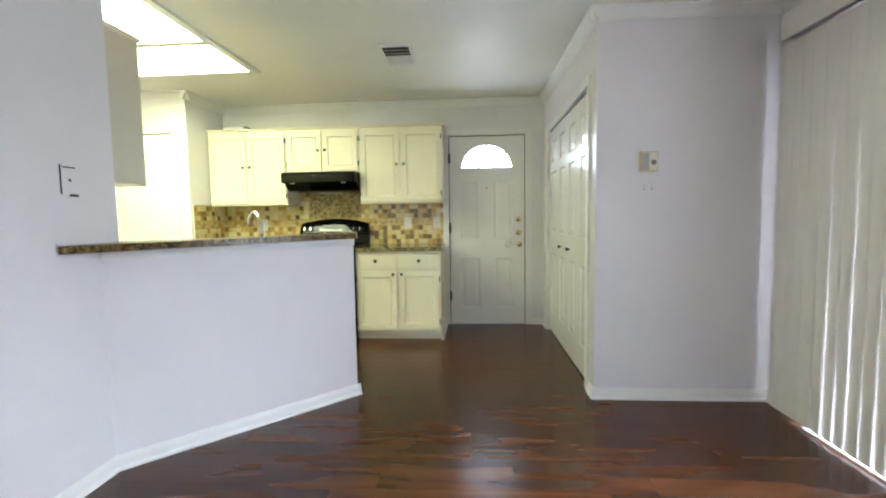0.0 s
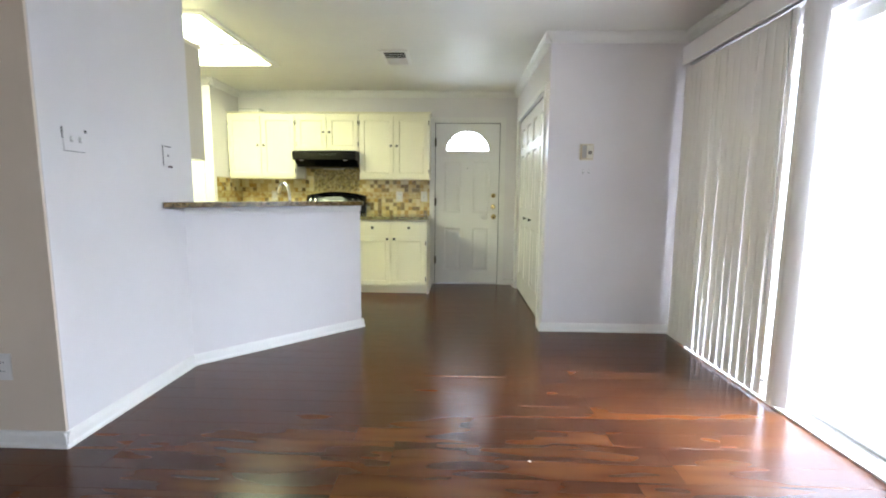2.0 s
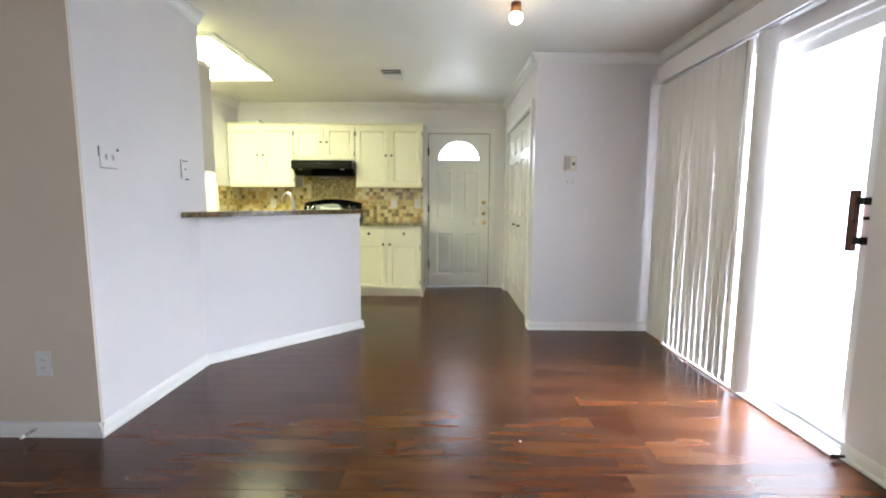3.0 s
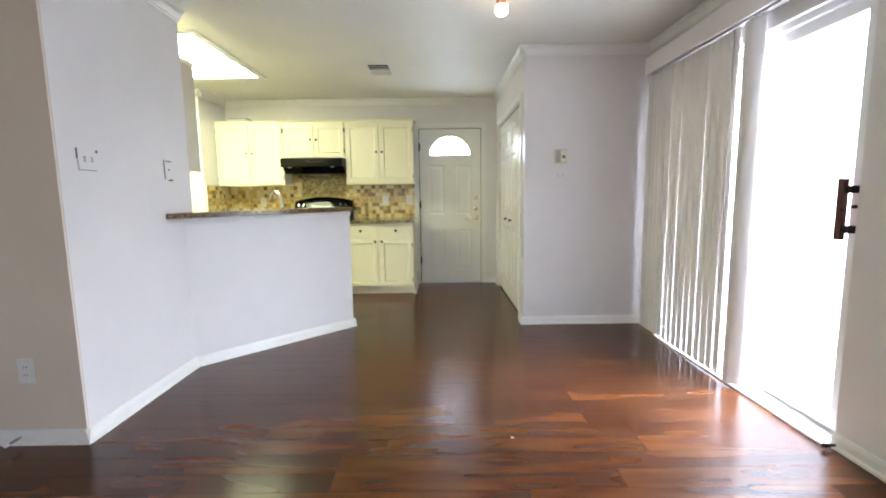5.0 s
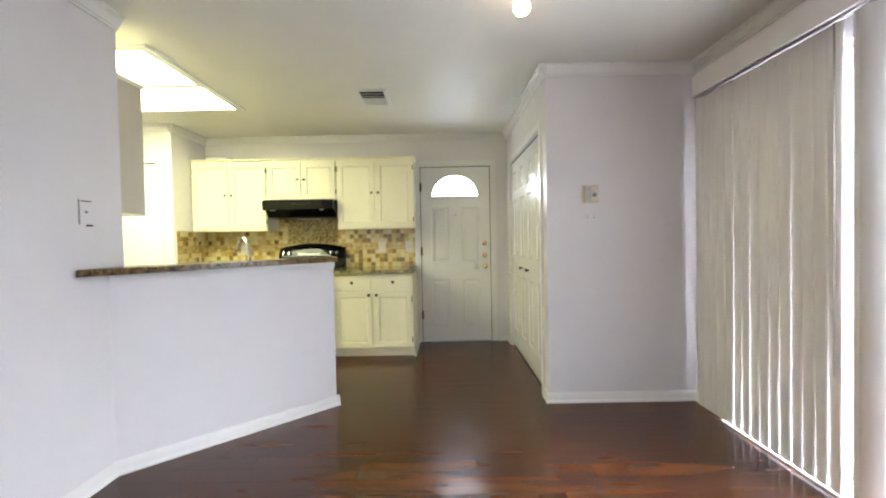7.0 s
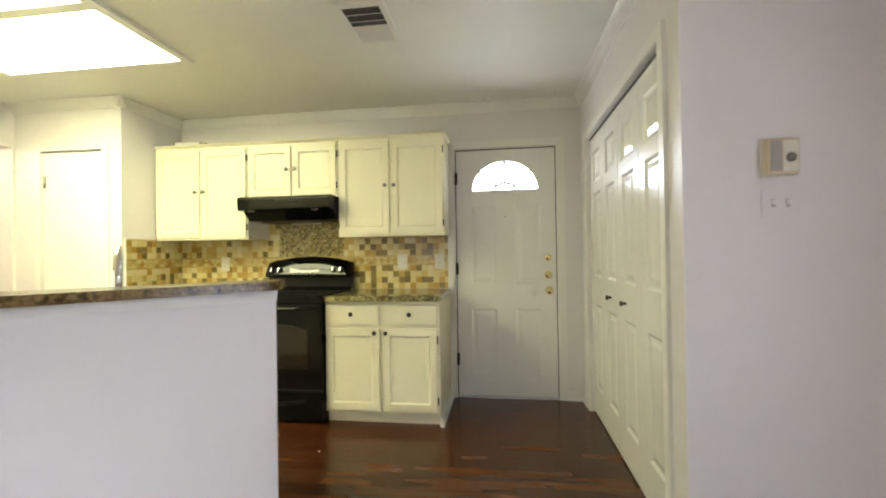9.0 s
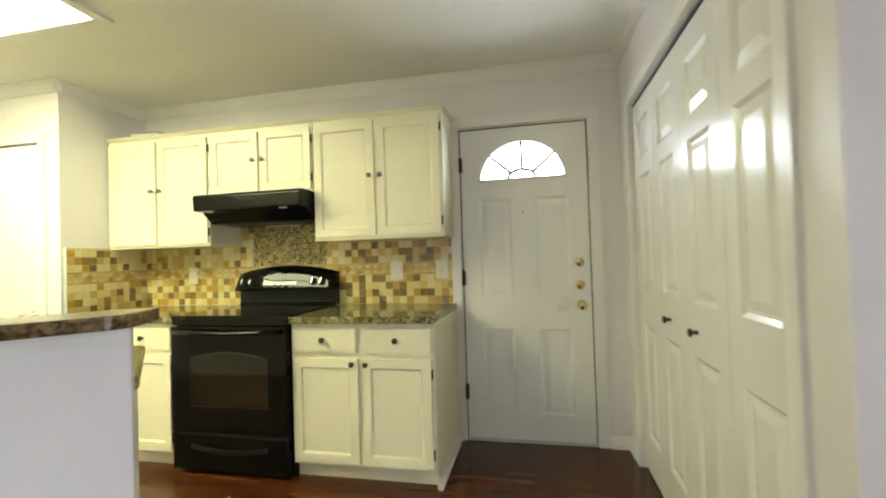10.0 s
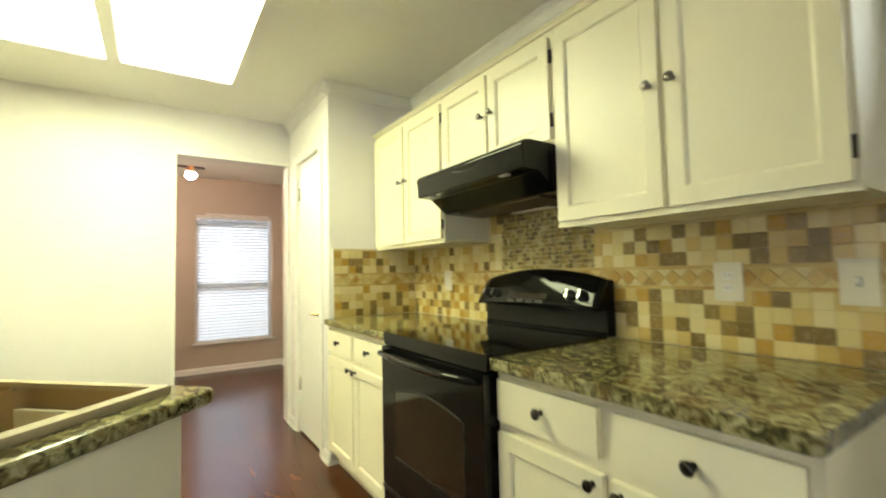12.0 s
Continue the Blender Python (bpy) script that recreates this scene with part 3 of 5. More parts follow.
GLOSS_DOOR = painted("gloss_door_paint", (0.78, 0.765, 0.73), 0.20, 70.0, 0.10, 0.03)
q = (C1 - C0) / 4
for k in range(4):
    bifold_leaf(C1 - k * q - 0.002, {1: 0.178, 2: 0.118}.get(k))
tagged(part("closet_track", boxes((CLOSET_X + 0.02, C0 + 0.002, 2.020, CLOSET_X + 0.05, C1 - 0.002, CH - 0.001)), BRONZE), "dark metal bifold door track", "door track", kind="structure")
# thin dark sheet stands in for the closet's unlit depth
structure("closet_dark_sheet", boxes((CLOSET_X + 0.058, C0, 0, CLOSET_X + 0.062, C1, CH)), SHADOWED, "dark sheet behind the bifold leaves, in place of the unlit closet", "closet")

# ---- pantry door ----
pd = thing("pantry_door", pose(P0 + 0.004, PANTRY_Y + 0.012, 0.014), "plain white flush pantry door, closed, brass lever", "door")
pd["kind"] = "structure"
part("leaf", soft_box(0, 0, 0, P1 - P0 - 0.008, 0.035, PH - 0.02, 0.002), DOOR, pd)
for z in (0.35, 1.79):
    hinge(pd, (0.010, -0.001, z), CHROME, 0.10, 0.014)
lev = part("door_lever", lathe([(0, 0.028), (-0.008, 0.026), (-0.012, 0.012), (-0.045, 0.010), (-0.048, 0.002)], "y", 16, (0.475, 0, 0.90)), BRASS, pd, "polished brass lever")
bm = bmesh.new()
tube(bm, [(0.475, -0.042, 0.90), (0.445, -0.045, 0.902), (0.395, -0.042, 0.898)], [0.009, 0.008, 0.006], 10)
part("lever_arm", bm, BRASS, lev)


# ---- sliding patio door, blinds ----
def sliding_door():
    d = thing("sliding_door", pose(EAST, S0, 0), "white framed sliding glass patio door", "sliding door")
    d["kind"] = "structure"
    L = S1 - S0
    part("outer_frame", rounded(boxes((0.03, 0, 0.0, 0.13, 0.030, SH), (0.03, L - 0.030, 0.0, 0.13, L, SH), (0.03, 0.030, SH - 0.035, 0.13, L - 0.030, SH), (0.03, 0.03, -0.008, 0.13, L - 0.03, 0.020)), 0.003, 1), VINYL, d)
    part("track", boxes((0.062, 0.031, 0.020, 0.066, L - 0.031, 0.034), (0.102, 0.031, 0.020, 0.106, L - 0.031, 0.034)), STEEL, d, "grey aluminium track")
    for name, y0, y1, x in (("sliding_panel", 0.032, 0.840, 0.072), ("fixed_panel", 0.780, L - 0.032, 0.108)):
        z0, z1, s = 0.036, SH - 0.037, 0.062
        p = part(name, rounded(boxes((x - 0.016, y0, z0, x + 0.016, y0 + s, z1), (x - 0.016, y1 - s, z0, x + 0.016, y1, z1), (x - 0.016, y0 + s, z0, x + 0.016, y1 - s, z0 + 0.075), (x - 0.016, y0 + s, z1 - 0.06, x + 0.016, y1 - s, z1)), 0.003, 1), VINYL, d)
        g = part("glass_pane", boxes((x - 0.003, y0 + s, z0 + 0.075, x + 0.003, y1 - s, z1 - 0.06)), GLASS, p)
        g.visible_shadow = False
    h = part("handle", soft_box(0.004, 0.082, 0.955, 0.030, 0.112, 1.235, 0.006), MAHOGANY, d, "dark reddish wooden pull handle on black brackets")
    for z in (1.005, 1.185):
        part("bracket", soft_box(0.012, 0.050, z - 0.017, 0.056, 0.086, z + 0.017, 0.004), BLACK_MATT, h)
    part("latch", soft_box(0.040, 0.060, 1.10, 0.056, 0.075, 1.115, 0.002), BLACK_MATT, h)


sliding_door()


def vane_mesh(twist):
    """One blind vane: a shallow curved strip, turned by twist degrees more at its foot than at its top."""
    bm = bmesh.new()
    n, w, top, low = 6, 0.089, 2.13, 0.022
    zs = [low + (top - low) * j / 8 for j in range(9)]
    front, back = [], []
    for k in range(n + 1):
        a = k / n - 0.5
        x = 0.005 * (1 - 4 * a * a)
        for side, off in ((front, 0.0), (back, 0.0012)):
            col = []
            for z in zs:
                th = radians(-twist * (1 - z / top) ** 1.4)
                px, py = -x + off, a * w
                col.append(bm.verts.new((px * math.cos(th) - py * math.sin(th), px * math.sin(th) + py * math.cos(th), z)))
            side.append(col)
    for k in range(n):
        for j in range(8):
            bm.faces.new((front[k][j], front[k][j + 1], front[k + 1][j + 1], front[k + 1][j])).smooth = True
            bm.faces.new((back[k][j], back[k + 1][j], back[k + 1][j + 1], back[k][j + 1])).smooth = True
    for k in (0, n):
        for j in range(8):
            bm.faces.new((front[k][j], back[k][j], back[k][j + 1], front[k][j + 1]))
    bmesh.ops.recalc_face_normals(bm, faces=bm.faces[:])
    me = bpy.data.meshes.new("vane")
    bm.to_mesh(me)
    bm.free()
    me.materials.append(VANE)
    return me


blind = thing("vertical_blind", pose(1.80, 1.40, 0), "beige-grey vertical blind, drawn over half the patio door", "vertical blind")
vanes = [vane_mesh(a) for a in (1.0, 5.0, 7.5, 10.0)]
rng = random.Random(4)
y = 1.275
while y > 0.20:
    far = y > 1.05                    # closed towards the corner
    part("vane", vanes[0] if far else rng.choice(vanes[1:]), None, blind, m=pose(rng.uniform(-0.001, 0.001), y, 0, rng.uniform(-0.1, 0.1), rng.uniform(-0.1, 0.1), (1.0 if far else 0.3) + rng.uniform(-0.9, 0.9)))
    y -= 0.0735
for yy, turn in ((0.098, 25), (0.064, 34)):
    part("vane", vanes[0], None, blind, m=pose(0.0, yy, 0, 0, 0, turn))
part("head_rail", soft_box(-0.02, -0.60, 2.135, 0.02, 1.26, 2.17, 0.003), STEEL, blind)
# grey rod added to draw the shadow line where two vanes overlap
bm = bmesh.new()
tube(bm, [(-0.014, 0.235, 2.13), (-0.012, 0.235, 0.55)], 0.0035, 8)
part("vane_shadow_line", bm, SLOT_GREY, blind, "thin grey rod drawing a shadow line between vanes")
part("bottom_chain", rounded(boxes((-0.003, 0.03, 0.028, -0.001, 1.25, 0.032)), 0.0005, 1), WHITE_PLASTIC, blind)

val = thing("valance", pose(1.733, S0 - 0.45, 2.13), "pale wooden valance over the patio door blinds", "valance")
vl = 2.655 - (S0 - 0.45)
part("face_board", soft_box(0, 0, 0, 0.014, vl, 0.135, 0.002), WALL, val)
part("end_return", soft_box(0.0142, vl - 0.014, 0, EAST - 1.733, vl, 0.135, 0.002), WALL, val)
part("top_board", soft_box(0.0142, 0, 0.121, EAST - 1.733, vl - 0.0142, 0.135, 0.002), WALL, val)


# ---- back room window with blinds ----
def back_window():
    w, h = R1 - R0, RZ1 - RZ0
    d = thing("window_1", pose(-6.2, R0, RZ0, 0, 0, 90), "white framed sash window with bright daylight", "window")
    d["kind"] = "structure"
    f = part("window_frame", rounded(boxes((0, 0.05, 0, 0.04, 0.11, h), (w - 0.04, 0.05, 0, w, 0.11, h), (0.04, 0.05, h - 0.04, w - 0.04, 0.11, h), (0.04, 0.05, 0, w - 0.04, 0.11, 0.05), (0.04, 0.06, h * 0.47, w - 0.04, 0.10, h * 0.47 + 0.04)), 0.002, 1), VINYL, d)
    for z0, z1 in ((0.05, h * 0.47), (h * 0.47 + 0.04, h - 0.04)):
        g = part("pane", boxes((0.04, 0.078, z0, w - 0.04, 0.083, z1)), GLASS, d)
        g.visible_shadow = False
    part("window_sill", soft_box(-0.03, -0.03, -0.022, w + 0.03, 0.05, -0.002, 0.004), TRIM, d)
    b = thing("window_blind", pose(-6.2, R0, RZ0, 0, 0, 90), "white horizontal blind, lowered with open slats", "window blind")
    part("head_rail", soft_box(0.008, -0.012, h - 0.045, w - 0.008, 0.035, h - 0.004, 0.003), WHITE_PLASTIC, b)
    part("bottom_rail", soft_box(0.010, 0.0, 0.006, w - 0.045, 0.028, 0.022, 0.003), WHITE_PLASTIC, b)
    sm = boxes((0.010, -0.025, -0.0012, w - 0.045, 0.025, 0.0012))
    sme = bpy.data.meshes.new("slat")
    sm.to_mesh(sme)
    sm.free()
    sme.materials.append(SLAT)
    z = 0.045
    while z < h - 0.06:
        part("slat", sme, None, b, m=pose(0, 0.020, z, 36))
        z += 0.0385
    for x in (0.15, w - 0.18):
        part("cord", boxes((x, -0.008, 0.02, x + 0.004, -0.006, h - 0.04)), WHITE_PLASTIC, b)
    part("valance_clip", soft_box(0.10, -0.022, h + 0.004, w - 0.05, -0.004, h + 0.022, 0.002), WHITE_PLASTIC, b)


back_window()
# added window, never in sight, assumed as the way in for the fill
lw = thing("unseen_window", pose(0.8, -4.0, 0.32, 0, 0, 180), "wide white framed living room window, unseen, assumed for light from behind", "window")
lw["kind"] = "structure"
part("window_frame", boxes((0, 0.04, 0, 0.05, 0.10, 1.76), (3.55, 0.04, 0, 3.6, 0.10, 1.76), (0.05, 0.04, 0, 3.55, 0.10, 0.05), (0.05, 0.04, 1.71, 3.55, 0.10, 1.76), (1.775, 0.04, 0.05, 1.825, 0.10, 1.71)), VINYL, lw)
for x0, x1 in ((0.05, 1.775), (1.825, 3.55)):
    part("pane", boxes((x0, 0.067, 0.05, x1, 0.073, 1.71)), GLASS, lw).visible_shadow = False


# ---- kitchen cabinets ----
def cabinet_door(parent, x0, x1, z0, z1, knob, hinges, y=-0.019, rail=0.048, knob_metal=PEWTER):
    """An overlay door with a sunk flat panel. knob: (x, z); hinges: the side, -1 or 1."""
    d = part("door", rounded(panel_sheet([x0, x0 + rail, x1 - rail, x1], [z0, z0 + rail, z1 - rail, z1], {(1, 1)}, 0.019, "flat", y), 0.0025, 2), CREAM, parent)
    knob_round("knob", (knob[0], y, knob[1]), d, knob_metal, 0.0155, 0.029)
    hx = x1 + 0.003 if hinges > 0 else x0 - 0.003
    for z in (z0 + 0.075, z1 - 0.075):
        hinge(d, (hx, y + 0.014, z), BRONZE, 0.052, 0.005)
    return d


def wall_cabinet(name, x0, x1, z0, z1, label, knob_low=0.0, front=4.50, doors=2):
    c = thing(name, pose(x0, front, z0), label, "wall cabinet", "wall cabinets over the range")
    w, h, dp = x1 - x0, z1 - z0, NORTH - front
    part("body", soft_box(0, 0, 0, w, dp - 0.003, h, 0.0015, 1), CREAM, c)
    part("bottom_lip", soft_box(0, -0.006, -0.010, w, 0.022, -0.0005, 0.002, 1), CREAM, c)
    g = 0.012
    mid = w / 2
    kz = 0.505 * h
    cabinet_door(c, g, mid - 0.009, 0.012, h - 0.030, (mid - 0.036, kz), -1)
    cabinet_door(c, mid + 0.009, w - g, 0.012, h - 0.030, (mid + 0.036, kz), 1)
    return c


wall_cabinet("wall_cabinet", -2.742, -1.912, 1.345, 2.105, "cream painted two-door wall cabinet beside the range hood")
wall_cabinet("wall_cabinet", -1.908, -1.142, 1.665, 2.105, "short cream painted two-door cabinet above the range hood")
wall_cabinet("wall_cabinet", -1.138, -0.292, 1.345, 2.105, "cream painted two-door wall cabinet beside the entry door")
bm = bmesh.new()
extrude_profile(bm, [(0, 0), (0.012, 0), (0.016, 0.008), (0.026, 0.014), (0.026, 0.020), (0, 0.020)], (-2.742, 4.50, 2.1055), (-0.292, 4.50, 2.1055), (0, -1, 0))
extrude_profile(bm, [(0, 0), (0.012, 0), (0.016, 0.008), (0.020, 0.014), (0.020, 0.020), (0, 0.020)], (-0.292, 4.475, 2.1055), (-0.292, NORTH, 2.1055), (1, 0, 0))
box(bm, -2.742, 4.50, 2.1055, -0.292, NORTH - 0.003, 2.111)
tagged(part("cabinet_cornice", bm, CREAM), "cream moulding along the wall cabinet tops", "cornice")
# light strip between wall cabinet and door trim
structure("filler_strip", boxes((-0.2915, NORTH - 0.02, 1.345, -0.270, NORTH, 2.105)), TRIM, "white filler strip beside the cabinet", "trim")


def base_cabinet(x0, x1, label, front=4.165):
    c = thing("base_cabinet", pose(x0, front, 0), label, "base cabinet", "base cabinets by the range")
    w, dp, top = x1 - x0, NORTH - front, 0.862
    part("body", soft_box(0, 0, 0.085, w, dp - 0.003, top, 0.0015, 1), CREAM, c)
    part("toe_kick", soft_box(0.0, 0.045, 0.0, w, 0.061, 0.084, 0.002), CREAM, c)
    mid = w / 2
    for a, b in ((0.012, mid - 0.022), (mid + 0.022, w - 0.012)):
        dr = part("drawer_front", rounded(boxes((a, -0.019, 0.708, b, 0, 0.835)), 0.006, 3), CREAM, c)
        knob_round("knob", ((a + b) / 2, -0.019, 0.775), dr, DARK_KNOB, 0.0165, 0.030)
    cabinet_door(c, 0.012, mid - 0.012, 0.102, 0.672, (mid - 0.040, 0.645), -1, knob_metal=DARK_KNOB)
    cabinet_door(c, mid + 0.012, w - 0.012, 0.102, 0.672, (mid + 0.040, 0.645), 1, knob_metal=DARK_KNOB)
    return c


base_cabinet(-2.742, -1.902, "cream painted base cabinet with two drawers and doors")
bc = base_cabinet(-1.118, -0.300, "cream painted base cabinet beside the entry door")
w = 0.818
part("side_panel", rounded(boxes((w + 0.0005, 0.0, 0.0, w + 0.007, NORTH - 4.165 - 0.003, 0.862)), 0.001, 1), CREAM, bc)
bm = bmesh.new()
extrude_profile(bm, BASE, (w + 0.007, -0.012, 0), (w + 0.007, NORTH - 4.165 - 0.02, 0), (1, 0, 0))
part("base_moulding", bm, TRIM, bc)


# ---- granite tops ----
def slab(outline, z0, z1, edge=0.010):
    bm = prism(bmesh.new(), outline, z0, z1)
    bmesh.ops.bevel(bm, geom=[e for e in bm.edges if abs(e.verts[0].co.z - e.verts[1].co.z) < 1e-6], offset=edge, segments=3, profile=0.5, affect="EDGES", clamp_overlap=True)
    return bm


def corner(cx, cy, r, a0, a1, n=6):
    return [(cx + r * math.cos(radians(a0 + (a1 - a0) * k / n)), cy + r * math.sin(radians(a0 + (a1 - a0) * k / n))) for k in range(n + 1)]


tagged(part("countertop", slab([(-1.116, 4.128), (-0.300, 4.128)] + corner(-0.300, 4.145, 0.017, -90, 0, 4) + [(-0.283, NORTH - 0.012), (-1.116, NORTH - 0.012)], 0.864, 0.902), GRANITE),
       "polished green-beige speckled granite countertop beside the range", "countertop", "granite tops")
tagged(part("countertop", slab([(-2.742, 4.128), (-1.875, 4.128), (-1.875, NORTH - 0.012), (-2.742, NORTH - 0.012)], 0.864, 0.902), GRANITE),
       "polished green-beige speckled granite countertop in the corner", "countertop", "granite tops")
# raised bar: wraps the full-height wall at one end
bar_outline = [(-1.337, 0.001), (-1.452, -0.149), (-1.460, -0.162)] + corner(-1.434, -0.136, 0.030, 220, 273, 4) + corner(-0.050, -0.005, 0.070, -87, -28, 6) + corner(0.040, 0.086, 0.022, -28, 90, 6) + [(-1.222, 0.112)]
bar = tagged(part("bar_top", slab(bar_outline, 1.0575, 1.092, 0.013), BAR_GRANITE), "polished brown-flecked granite bar top on the half wall", "bar top", "granite tops")
bar.matrix_basis = PENINSULA
structure("bar_trim", rounded(boxes((-1.318, -0.0045, 1.004, -0.003, 0.0, 1.0570)), 0.0015, 1), WALL, "white painted trim board under the bar", "trim").matrix_basis = PENINSULA

# ---- sink side of the peninsula ----
sc = thing("sink_cabinet", PENINSULA, "cream sink base cabinet behind the half wall", "base cabinet")
part("body", soft_box(-1.05, 0.1165, 0.085, -0.0305, 0.603, 0.660, 0.002, 1), CREAM, sc)
part("apron", boxes((-1.05, 0.588, 0.661, -0.0305, 0.603, 0.862)), CREAM, sc)
part("end_panel", soft_box(-0.030, 0.1165, 0.0, -0.012, 0.620, 0.862, 0.002, 1), CREAM, sc)
for a, b in ((-0.525, -0.065), (-1.0, -0.545)):
    part("door", rounded(boxes((a, 0.6035, 0.11, b, 0.622, 0.70)), 0.004, 2), CREAM, sc)
part("toe_kick", boxes((-1.05, 0.565, 0, -0.0305, 0.58, 0.084)), CREAM, sc)
S_X0, S_X1, S_Y0, S_Y1 = -0.900, -0.060, 0.165, 0.640       # rim of the sink
bm = bmesh.new()
outer = [(-1.05, 0.1165), (0.012, 0.1165)] + corner(-0.018, 0.685, 0.030, 0, 90, 6) + [(-1.05, 0.715)]
inner = [(S_X0 + 0.015, S_Y0 + 0.015), (S_X0 + 0.015, S_Y1 - 0.015), (S_X1 - 0.015, S_Y1 - 0.015), (S_X1 - 0.015, S_Y0 + 0.015)]
rims = []
for loop in (outer, inner):
    vs = [bm.verts.new((x, y, 0.864)) for x, y in loop]
    rims += [bm.edges.new((vs[k], vs[(k + 1) % len(vs)])) for k in range(len(vs))]
bmesh.ops.triangle_fill(bm, edges=rims, use_beauty=True, use_dissolve=True)
lifted = bmesh.ops.extrude_face_region(bm, geom=bm.faces[:])
bmesh.ops.translate(bm, verts=[v for v in lifted["geom"] if isinstance(v, bmesh.types.BMVert)], vec=(0, 0, 0.038))
bmesh.ops.recalc_face_normals(bm, faces=bm.faces[:])
bmesh.ops.bevel(bm, geom=[e for e in bm.edges if len(e.link_faces) == 2 and e.calc_face_angle(0) > 0.8 and (max(v.co.y for v in e.verts) > 0.684 or min(v.co.x for v in e.verts) > 0.0) and abs(e.verts[0].co.z - e.verts[1].co.z) < 1e-6], offset=0.012, segments=3, profile=0.5, affect="EDGES", clamp_overlap=True)
ct = tagged(part("countertop", bm, GRANITE), "polished green-beige speckled granite countertop round the sink", "countertop", "granite tops")
ct.matrix_basis = PENINSULA
bs = tagged(part("backsplash_strip", soft_box(-1.05, 0.1165, 0.9025, -0.004, 0.1285, 1.0565, 0.002), GRANITE), "dark granite splash strip behind the sink", "backsplash")
bs.matrix_basis = PENINSULA

sk = thing("sink", PENINSULA @ pose(S_X0, S_Y0, 0.9025), "tan composite double-bowl drop-in kitchen sink", "sink")
sw, sd = S_X1 - S_X0, S_Y1 - S_Y0
rim = 0.024


def rrect(x0, y0, x1, y1, r, z, n=5):
    pts = corner(x1 - r, y0 + r, r, -90, 0, n) + corner(x1 - r, y1 - r, r, 0, 90, n) + corner(x0 + r, y1 - r, r, 90, 180, n) + corner(x0 + r, y0 + r, r, 180, 270, n)
    return [(x, y, z) for x, y in pts]


def loft(bm, rings, close=True):
    vr = [[bm.verts.new(p) for p in r] for r in rings]
    n = len(vr[0])
    for a, b in zip(vr, vr[1:]):
        for k in range(n):
            bm.faces.new((a[k], a[(k + 1) % n], b[(k + 1) % n], b[k])).smooth = True
    if close:
        bm.faces.new(vr[-1])
    return bm


part("rim", rounded(boxes((0, 0, 0, sw, 0.085, 0.018), (0, sd - rim, 0, sw, sd, 0.018), (0, 0.085, 0, rim + 0.012, sd - rim, 0.018), (sw - rim - 0.012, 0.085, 0, sw, sd - rim, 0.018)), 0.005, 2), SINK_RIM, sk, "raised pale tan rim")
part("divider", rounded(boxes((sw / 2 - 0.016, 0.085, -0.19, sw / 2 + 0.016, sd - rim, -0.050)), 0.015, 4), SINK, sk)
for x0, x1 in ((rim + 0.012, sw / 2 - 0.012), (sw / 2 + 0.012, sw - rim - 0.012)):
    bm = loft(bmesh.new(), [rrect(x0, 0.085, x1, sd - rim, 0.03, 0.006), rrect(x0 + 0.004, 0.089, x1 - 0.004, sd - rim - 0.004, 0.04, -0.10), rrect(x0 + 0.012, 0.097, x1 - 0.012, sd - rim - 0.012, 0.05, -0.19), rrect(x0 + 0.05, 0.135, x1 - 0.05, sd - rim - 0.05, 0.05, -0.205)])
    bowl = part("bowl", bm, SINK, sk)
    part("drain", lathe([(0, 0.045), (0.003, 0.044), (0.004, 0.03), (0.001, 0.012)], "z", 18, ((x0 + x1) / 2, sd / 2 + 0.02, -0.205)), CHROME, bowl)

fc = thing("faucet", PENINSULA @ pose(-0.515, 0.207, 0.9205), "brushed nickel gooseneck kitchen faucet behind the sink", "faucet")
part("base", lathe([(0, 0.030), (0.012, 0.029), (0.030, 0.022), (0.075, 0.019), (0.080, 0.014)], "z", 18), CHROME, fc)
bm = bmesh.new()
pts = [(0, 0, 0.075), (0, 0.012, 0.20)] + [(0, 0.118 - 0.104 * math.cos(math.pi * k / 10 * 0.95), 0.21 + 0.104 * math.sin(math.pi * k / 10 * 0.95)) for k in range(1, 11)]
tube(bm, pts, [0.013] * 7 + [0.0135, 0.015, 0.017, 0.018, 0.018], 14)
part("spout", bm, CHROME, fc)
bm = bmesh.new()
tube(bm, [(0.018, 0, 0.055), (0.05, -0.004, 0.075), (0.085, -0.006, 0.105)], [0.010, 0.008, 0.006], 10)
part("lever", bm, CHROME, fc)

# upper cabinet over the sink run, its side to the dining room
uc = thing("wall_cabinet", pose(FULL_X - 0.102, 2.362, 1.385, 0, 0, 180), "cream wall cabinet behind the bar wall, seen from its side", "wall cabinet")
part("body", boxes((0, 0, 0.012, 1.2, 2.362 - FULL_END - 0.001, 0.775)), CREAM, uc)
# side gets a darker beige than the cream body
part("side_panel", boxes((-0.006, 0.0, 0.006, -0.0005, 2.362 - FULL_END - 0.001, 0.7745)), TAN_PANEL, uc, "side panel, darker and more beige than the cream body")
# lip in the shade tone draws the dark line under the cabinet
part("bottom_lip", boxes((-0.006, 0.0, 0.0, 1.2, 0.020, 0.0055)), SHADOWED, uc)
bm = bmesh.new()
extrude_profile(bm, [(0, 0), (0.006, 0), (0.016, 0.016), (0.016, 0.022), (0, 0.022)], (-0.001, -0.014, 0.7755), (-0.001, 2.362 - FULL_END - 0.002, 0.7755), (-1, 0, 0))
part("cornice", bm, CREAM, uc)
for k in range(3):
    part("door", rounded(panel_sheet([0.006 + 0.398 * k, 0.054 + 0.398 * k, 0.346 + 0.398 * k, 0.394 + 0.398 * k], [0.012, 0.06, 0.70, 0.748], {(1, 1)}, 0.018, "flat", -0.0185), 0.0025, 1), CREAM, uc)


